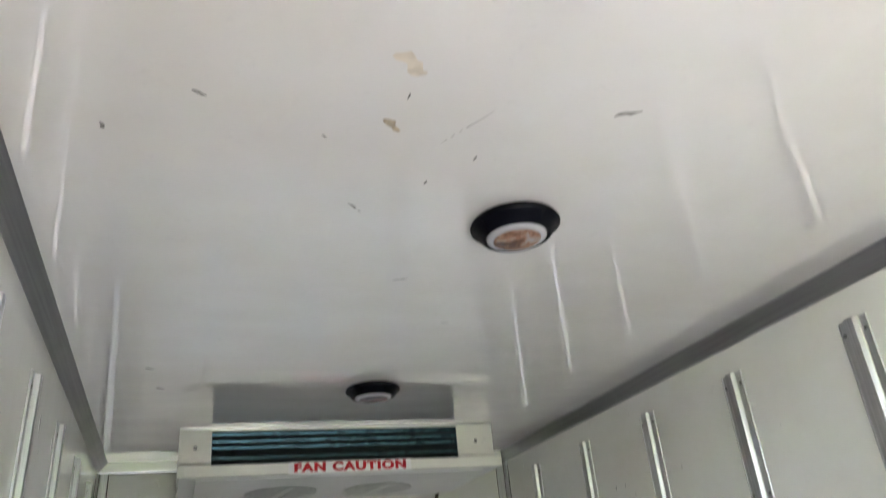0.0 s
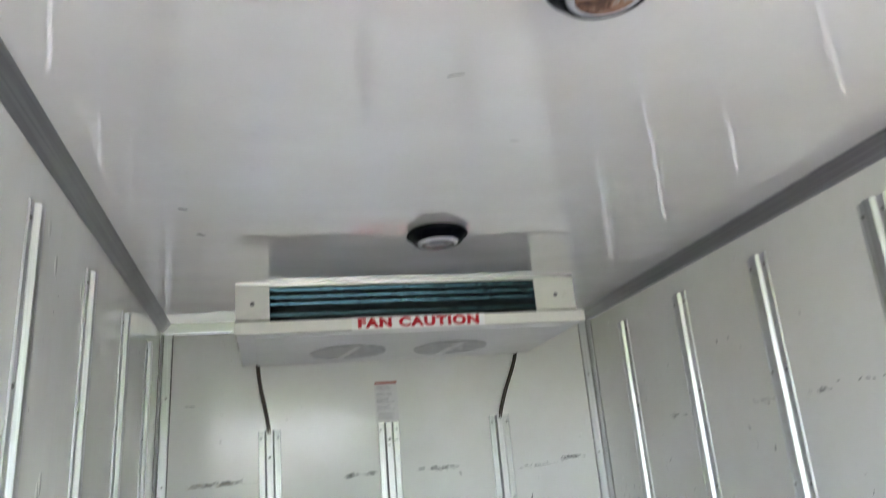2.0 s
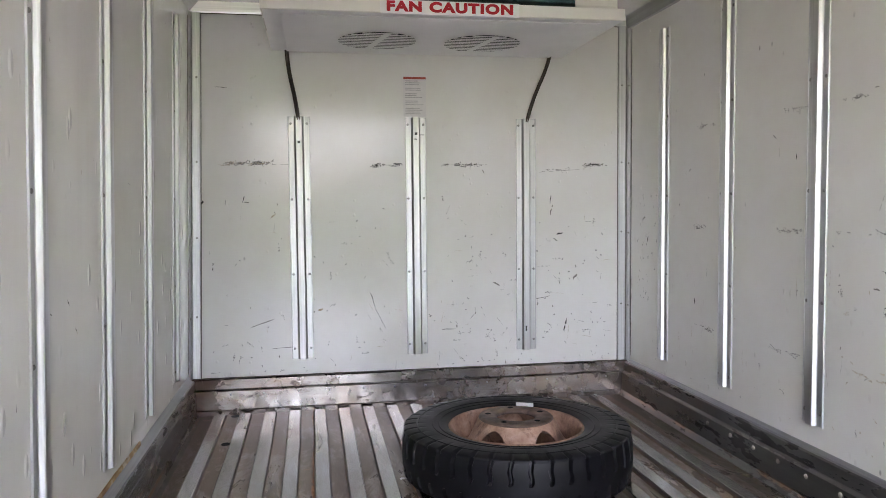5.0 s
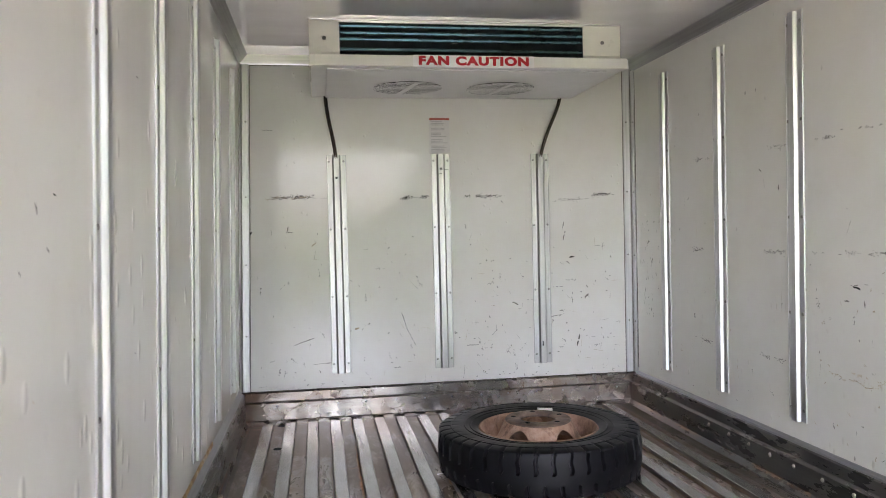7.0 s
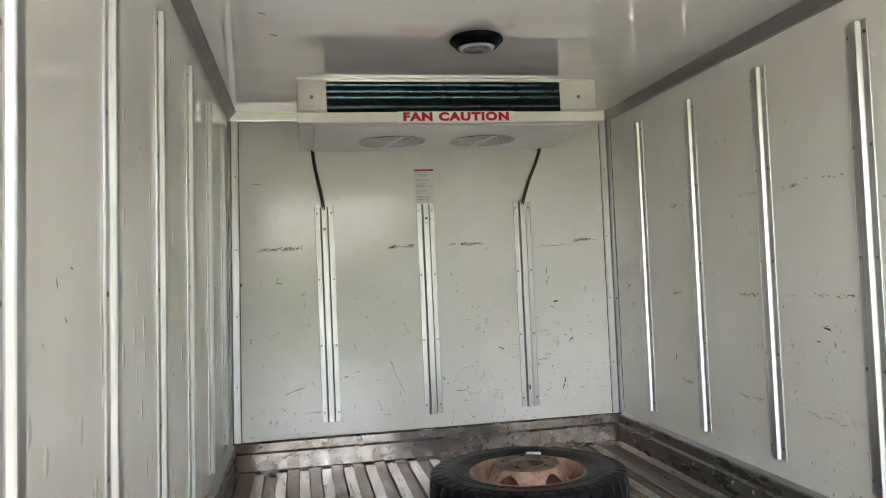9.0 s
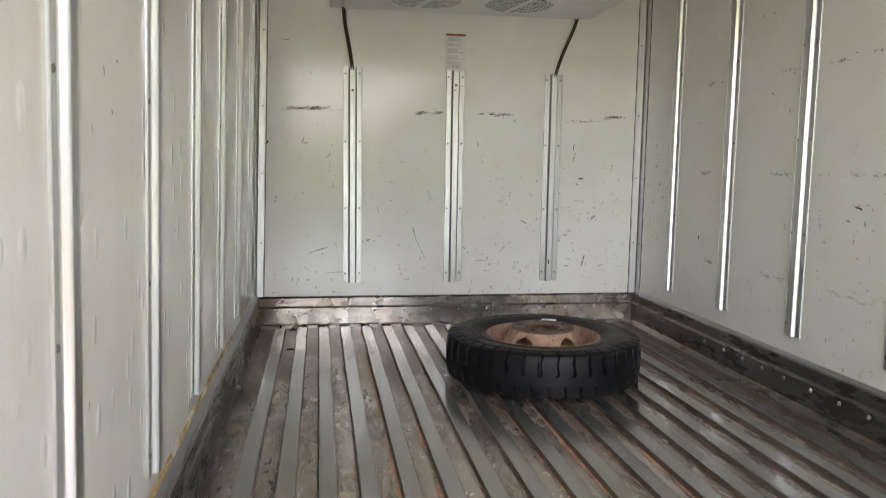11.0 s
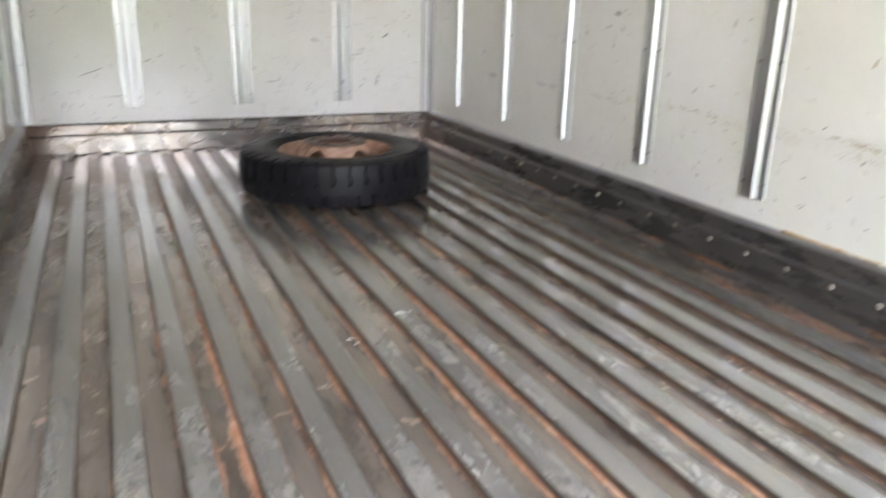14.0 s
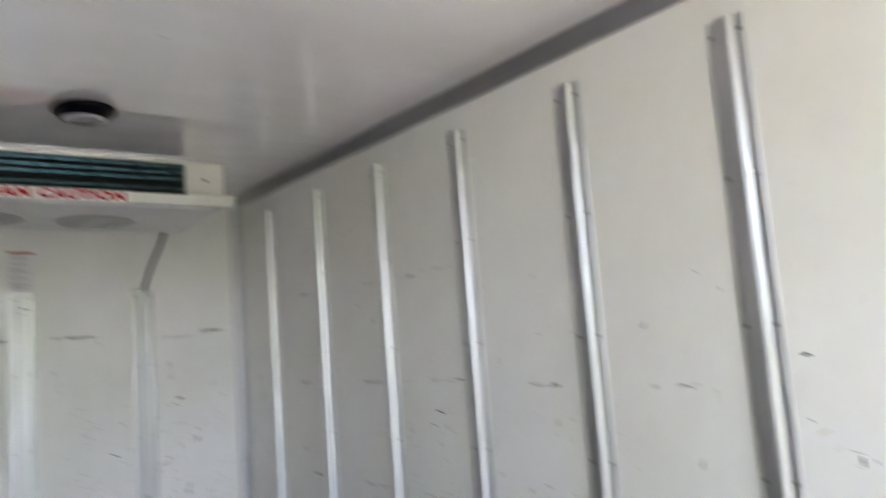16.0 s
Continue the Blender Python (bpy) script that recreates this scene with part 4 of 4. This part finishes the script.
def mark(wall, face, kind, u, v, length, width, angle=0.0, dry=False):
    global marks
    marks += 1
    if face is FACE_RIGHT:
        u = 0.9868 * u - 0.036
    elif face is FACE_BACK:
        u, v = 1.006 * u + 0.009, v - 0.009
    if face is FACE_LEFT:
        face = Matrix.Translation((LEAN * v, 0, 0)) @ face
        u = -u
    elif face is FACE_TOP:
        u, v, angle = u + 0.009, 0.012 - v, -angle
    fade = 0.95 if face is FACE_BACK else 1.2 if face is FACE_TOP else 0.8
    length, width = length * fade, width * fade * 0.8
    part("scuff", flecks(length * 1.25, width * 2.0, marks) if dry else ragged(length, width, marks, 0.25, 0.0 if width > 0.012 else 0.22), KINDS[kind], wall, m=face @ Matrix.Translation((u, v, 0)) @ Matrix.Rotation(radians(angle), 4, "Z"))


def band(wall, face, kind, u, v, spread, count, size, tilt=0.0, seed=1, thick=0.3):
    """A row of short rub marks along one height."""
    r = random.Random(seed)
    for _ in range(count):
        d = r.uniform(-0.5, 0.5) * spread
        L = size * r.uniform(0.35, 1.3)
        mark(wall, face, kind, u + d, v + d * math.tan(radians(tilt)) + r.uniform(-1, 1) * size * 0.16, L, L * thick * r.uniform(0.5, 1.2), tilt + r.uniform(-14, 14), r.random() < 0.8)


# bulkhead: four rub marks at one height and the scratches below
for u, v, spread, count, kind in ((-0.685, 0.985, 0.18, 18, "g"), (-0.70, 0.983, 0.16, 14, "b"), (-0.68, 0.987, 0.15, 7, "k"), (-0.149, 0.977, 0.13, 16, "k"), (0.175, 0.978, 0.18, 20, "k"), (0.735, 0.978, 0.10, 18, "k"), (0.57, 0.955, 0.16, 5, "g")):
    band(wall_back, FACE_BACK, kind, u, v, spread, count, 0.030, 1.0, int(u * 1000), 0.25)
for u, v, L, w, a in ((-0.62, 0.980, 0.20, 0.0022, 0), (0.60, 0.955, 0.24, 0.0020, 4), (0.19, 0.980, 0.16, 0.0018, 0), (-0.14, 0.978, 0.12, 0.0016, 0)):
    mark(wall_back, FACE_BACK, "g", u, v, L, w, a)
for u, v, L, w, a, kind in ((-0.711, 0.842, 0.030, 0.007, 80, "k"), (-0.700, 0.832, 0.022, 0.006, 5, "k"), (-0.599, 0.777, 0.028, 0.010, 50, "b"), (-0.867, 0.829, 0.022, 0.014, 80, "k"),
                            (0.536, 0.835, 0.040, 0.005, 85, "k"), (0.540, 0.790, 0.045, 0.012, 80, "g"), (0.575, 0.690, 0.028, 0.011, 20, "k"), (0.557, 0.664, 0.022, 0.009, -20, "g"),
                            (0.302, 0.483, 0.035, 0.012, -20, "g"), (-0.181, 0.352, 0.100, 0.004, -62, "k"), (-0.212, 0.431, 0.060, 0.006, -70, "k")):
    mark(wall_back, FACE_BACK, kind, u, v, L, w, a)
for u, v, L, w, a, kind in ((0.643, 0.505, 0.030, 0.014, 60, "g"), (-0.421, 0.398, 0.022, 0.014, 40, "b"), (-0.785, 1.278, 0.050, 0.004, 0, "g"), (0.248, 0.951, 0.018, 0.007, -45, "g"),
                            (0.505, 0.553, 0.055, 0.004, 2, "g"), (0.180, 0.331, 0.085, 0.004, 48, "g"), (0.10, 0.300, 0.060, 0.006, 3, "g"), (0.60, 0.30, 0.06, 0.010, 80, "k"),
                            (0.50, 0.42, 0.07, 0.005, 12, "g"), (-0.65, 0.35, 0.10, 0.006, 20, "g"), (-0.55, 0.25, 0.14, 0.004, 3, "g")):
    mark(wall_back, FACE_BACK, kind, u, v, L, w, a)
r_b = random.Random(31)
for n in range(250):
    right = r_b.random() < 0.64
    u = r_b.uniform(0.10, 0.80) if right else r_b.uniform(-0.85, 0.1)
    v = 0.15 + (0.62 if right else 0.70) * r_b.random() ** 1.4
    pick = r_b.random()
    turn = r_b.choice((0, 0, 0, 90, 88, 60, -55, 130)) + r_b.uniform(-10, 10)
    if pick < 0.50:
        mark(wall_back, FACE_BACK, r_b.choice("kkg"), u, v, r_b.uniform(0.004, 0.011), r_b.uniform(0.003, 0.006), turn)
    elif pick < 0.78:
        mark(wall_back, FACE_BACK, r_b.choice("ggb"), u, v, r_b.uniform(0.015, 0.055), r_b.uniform(0.0012, 0.0022), turn)
    else:
        mark(wall_back, FACE_BACK, r_b.choice("kgg"), u, v, r_b.uniform(0.010, 0.030), r_b.uniform(0.003, 0.006), turn, True)

# right wall: rub marks at three heights and the long black gash
for u, v, spread, count, kind in ((-0.63, 1.068, 0.10, 8, "g"), (-1.12, 1.060, 0.13, 7, "g"), (-1.36, 1.062, 0.12, 7, "g"), (-1.53, 1.072, 0.22, 6, "g"),
                                  (-0.61, 0.720, 0.10, 10, "g"), (-1.10, 0.720, 0.10, 9, "g"), (-1.46, 0.726, 0.34, 14, "g"), (-1.97, 0.714, 0.14, 9, "g"), (-2.36, 0.714, 0.16, 6, "g")):
    band(wall_right, FACE_RIGHT, kind, u, v, spread, count, 0.030, 0, int(u * 999 + v * 77), 0.25)
for u, v, spread, count, kind in ((-0.62, 0.373, 0.12, 10, "g"), (-1.09, 0.375, 0.16, 10, "g"), (-1.45, 0.370, 0.30, 8, "b"), (-1.90, 0.380, 0.24, 9, "b"), (-2.34, 0.383, 0.30, 10, "b"), (-2.80, 0.42, 0.26, 9, "b")):
    band(wall_right, FACE_RIGHT, kind, u, v, spread, count, 0.036, 3, int(u * 999 + 5), 0.14)
for u, v, L, w, a, kind in ((-2.925, 0.575, 0.140, 0.025, -7, "k"), (-2.855, 0.583, 0.040, 0.005, 9, "g"), (-3.125, 0.580, 0.150, 0.023, -3, "k"), (-2.742, 0.584, 0.022, 0.012, 70, "k"),
                            (-2.735, 0.600, 0.035, 0.003, -10, "g"), (-2.917, 0.650, 0.016, 0.010, 0, "k"), (-2.722, 0.219, 0.040, 0.008, 50, "g"), (-2.444, 0.954, 0.020, 0.004, -50, "g"),
                            (-1.993, 0.618, 0.030, 0.010, 70, "b"), (-1.489, 0.631, 0.040, 0.012, -20, "k"), (-0.14, 0.745, 0.024, 0.014, 10, "k")):
    mark(wall_right, FACE_RIGHT, kind, u, v, L, w, -a)
for u, v, L, w, a, kind in ((-0.17, 0.654, 0.050, 0.012, 60, "k"), (-0.562, 0.458, 0.026, 0.012, 80, "k"), (-1.13, 0.930, 0.020, 0.008, 80, "k"), (-1.185, 0.921, 0.024, 0.006, 80, "k"),
                            (-1.46, 0.80, 0.055, 0.003, 65, "g"), (-2.41, 0.552, 0.030, 0.012, 55, "b"), (-2.944, 0.229, 0.080, 0.014, 85, "b"), (-2.679, 0.632, 0.035, 0.006, 20, "b"),
                            (-1.50, 0.640, 0.090, 0.005, 4, "g"), (-2.98, 0.63, 0.035, 0.010, 50, "b"), (-2.57, 0.24, 0.02, 0.012, 30, "b")):
    mark(wall_right, FACE_RIGHT, kind, u, v, L, w, -a)
r_r = random.Random(77)
for n in range(120):
    u = -0.08 - 3.2 * r_r.random()
    v = 0.17 + 0.85 * r_r.random() ** 1.7
    L = 0.006 + 0.022 * r_r.random() ** 2
    mark(wall_right, FACE_RIGHT, r_r.choice("gggbbk"), u, v, L, L * r_r.uniform(0.2, 0.5), r_r.choice((0, 0, 45, 80, -30)) + r_r.uniform(-15, 15), r_r.random() < 0.6)

# floor: drain holes, paint chips and one painted glint
for x, y in ((-0.752, -0.050), (-0.750, -0.405)):
    # black disc on the pan, drawing the shade of the hole
    part("drain_hole", lathe([(0.00001, 0.0008), (0.013, 0.0008), (0.0155, 0.0016), (0.0175, 0)], 20, (x, y, 0.0006 - SLAT_H)), M_DARK, floor, "black disc for the shade in a drain hole", True)
FACE_FLOOR = Matrix.Translation((0, 0, 0.0002))
# the fleck at y -0.890 paints the glint of a dent beside the tyre
for x, y, L, w, a in ((-0.042, -2.096, 0.040, 0.020, 20), (-0.190, -2.187, 0.014, 0.010, 0), (-0.189, -0.890, 0.030, 0.016, 40), (-0.183, -2.21, 0.010, 0.008, 30)):
    part("paint_chip", ragged(L, w, int(-y * 100)), M_PAPER, floor, m=FACE_FLOOR @ Matrix.Translation((x, y, 0)) @ Matrix.Rotation(radians(a), 4, "Z"))

for n in range(46):
    mark(wall_right, FACE_RIGHT, r_r.choice("gkk"), -0.07 - 0.24 * r_r.random(), 0.42 + 0.42 * r_r.random(), r_r.uniform(0.008, 0.026), 0.004, r_r.uniform(70, 110), r_r.random() < 0.4)
for n in range(26):
    mark(wall_right, FACE_RIGHT, r_r.choice("gb"), -0.4 - 2.5 * r_r.random(), 0.25 + 0.8 * r_r.random(), r_r.uniform(0.03, 0.08), 0.0018, r_r.uniform(75, 105))
for n in range(120):
    u = -1.3 - 2.0 * r_r.random()
    mark(wall_right, FACE_RIGHT, r_r.choice("bbggk"), u, 0.17 + 0.50 * r_r.random() ** 1.3, r_r.uniform(0.006, 0.018), r_r.uniform(0.003, 0.007), r_r.uniform(0, 180), r_r.random() < 0.65)
for u, v, spread in ((-1.62, 0.375, 0.28), (-2.08, 0.37, 0.30), (-2.52, 0.36, 0.34), (-2.82, 0.345, 0.26)):
    band(wall_right, FACE_RIGHT, "w", u, v, spread, 9, 0.085, 2, int(-u * 313), 0.22)
band(wall_right, FACE_RIGHT, "k", -3.20, 0.27, 0.22, 22, 0.040, 2, 411, 0.22)
band(wall_right, FACE_RIGHT, "g", -3.18, 0.255, 0.24, 16, 0.045, 2, 412, 0.3)

# left wall: few specks
r_l = random.Random(13)
for u, v in ((-2.354, 0.802), (-2.393, 0.853), (-2.327, 0.873), (-2.15, 0.811), (-1.87, 1.118), (-1.62, 0.93), (-1.60, 0.61), (-1.5, 0.62), (-1.9, 0.60)):
    mark(wall_left, FACE_LEFT, "k", u, v, r_l.uniform(0.010, 0.024), 0.006, r_l.uniform(0, 90))
for n in range(40):
    mark(wall_left, FACE_LEFT, r_l.choice("ggkb"), r_l.uniform(-3.0, -0.1), r_l.uniform(0.2, 1.4), r_l.uniform(0.006, 0.02), 0.004, r_l.uniform(0, 180))

# ceiling scrapes
for u, v, L, w, a, kind in ((-0.331, -2.502, 0.034, 0.022, 30, "b"), (0.018, -2.600, 0.036, 0.013, -35, "g"), (-0.332, -2.246, 0.034, 0.008, 40, "g"), (-0.217, -2.517, 0.095, 0.0022, -62, "g"),
                            (-0.607, -2.527, 0.018, 0.010, 20, "g"), (-0.734, -2.426, 0.014, 0.008, 70, "g"), (-0.074, -2.167, 0.010, 0.008, 10, "k"), (-0.325, -2.575, 0.012, 0.005, 80, "k"),
                            (-0.165, -1.942, 0.028, 0.008, -30, "g"), (0.023, -1.686, 0.020, 0.006, -10, "g"), (-0.687, -1.282, 0.020, 0.012, 10, "k")):
    mark(ceiling, FACE_TOP, kind, u, v, L, w, a)
for u, v, L, w, a, kind in ((-0.662, -1.088, 0.022, 0.012, 10, "k"), (-0.342, -2.643, 0.050, 0.034, 15, "b"), (-0.424, -2.455, 0.010, 0.004, 30, "g"), (-0.232, -2.350, 0.010, 0.005, 80, "k"), (-0.174, -2.438, 0.012, 0.005, 80, "k")):
    mark(ceiling, FACE_TOP, "w" if L > 0.04 else kind, u, v, L, w, a)

# ---------- outside, behind the open end ----------
# ground out of view, its grey chosen for the light it bounces in
M_GROUND = plain("unseen_ground", (0.165, 0.158, 0.148), 0.9, 0, 0.3, 0.2, 3, 0.5)
thing("ground", box(-60, 60, -60, 60, -1.4, -1.05), M_GROUND, "unseen grey ground under the truck, toned for its bounce light", "ground", kind="structure")


def foliage_material():
    m = Mat("foliage", (0.06, 0.10, 0.03), 0.6)
    m.colour(m.ramp(m.noise(2.5, 6, 0.7), (0.3, (0.07, 0.12, 0.035)), (0.7, (0.155, 0.255, 0.075))))
    return m.m


def hedge():
    """A far, unseen bank of greenery behind the open end, built of many tilted leaf clumps."""
    r = np.random.RandomState(5)
    n = 9000
    a = r.uniform(radians(180), radians(360), n)
    rad = r.uniform(9, 12, n)
    # heights and gap are set to block or admit daylight, not to known trees
    top = np.interp(np.degrees(a), (180, 232, 246, 276, 290, 345, 360), (5.8, 5.3, 0.65, 0.65, 5.3, 6.5, 6.5)) * (1 + 0.15 * np.sin(a * 7) + 0.18 * np.sin(a * 17 + 1))
    z = -1.0 + (top + 1.0) * r.uniform(0, 1, n) ** 0.8
    c = np.stack([rad * np.cos(a), rad * np.sin(a) - 3, z], 1)
    u = r.normal(size=(n, 3)); u /= np.linalg.norm(u, axis=1)[:, None]
    w = np.cross(u, r.normal(size=(n, 3))); w /= np.linalg.norm(w, axis=1)[:, None]
    s = r.uniform(0.3, 0.8, n)[:, None]
    verts = np.stack([c - u * s, c + w * s * 0.6, c + u * s, c - w * s * 0.6], 1).reshape(-1, 3)
    faces = np.arange(4 * n).reshape(n, 4)
    me = bpy.data.meshes.new("backdrop")
    me.from_pydata(verts.tolist(), [], faces.tolist())
    me.materials.append(foliage_material())
    tagged(new("backdrop", me), "unseen bank of green foliage behind the truck, shaped to steer the daylight", "foliage", kind="stuff")


hedge()
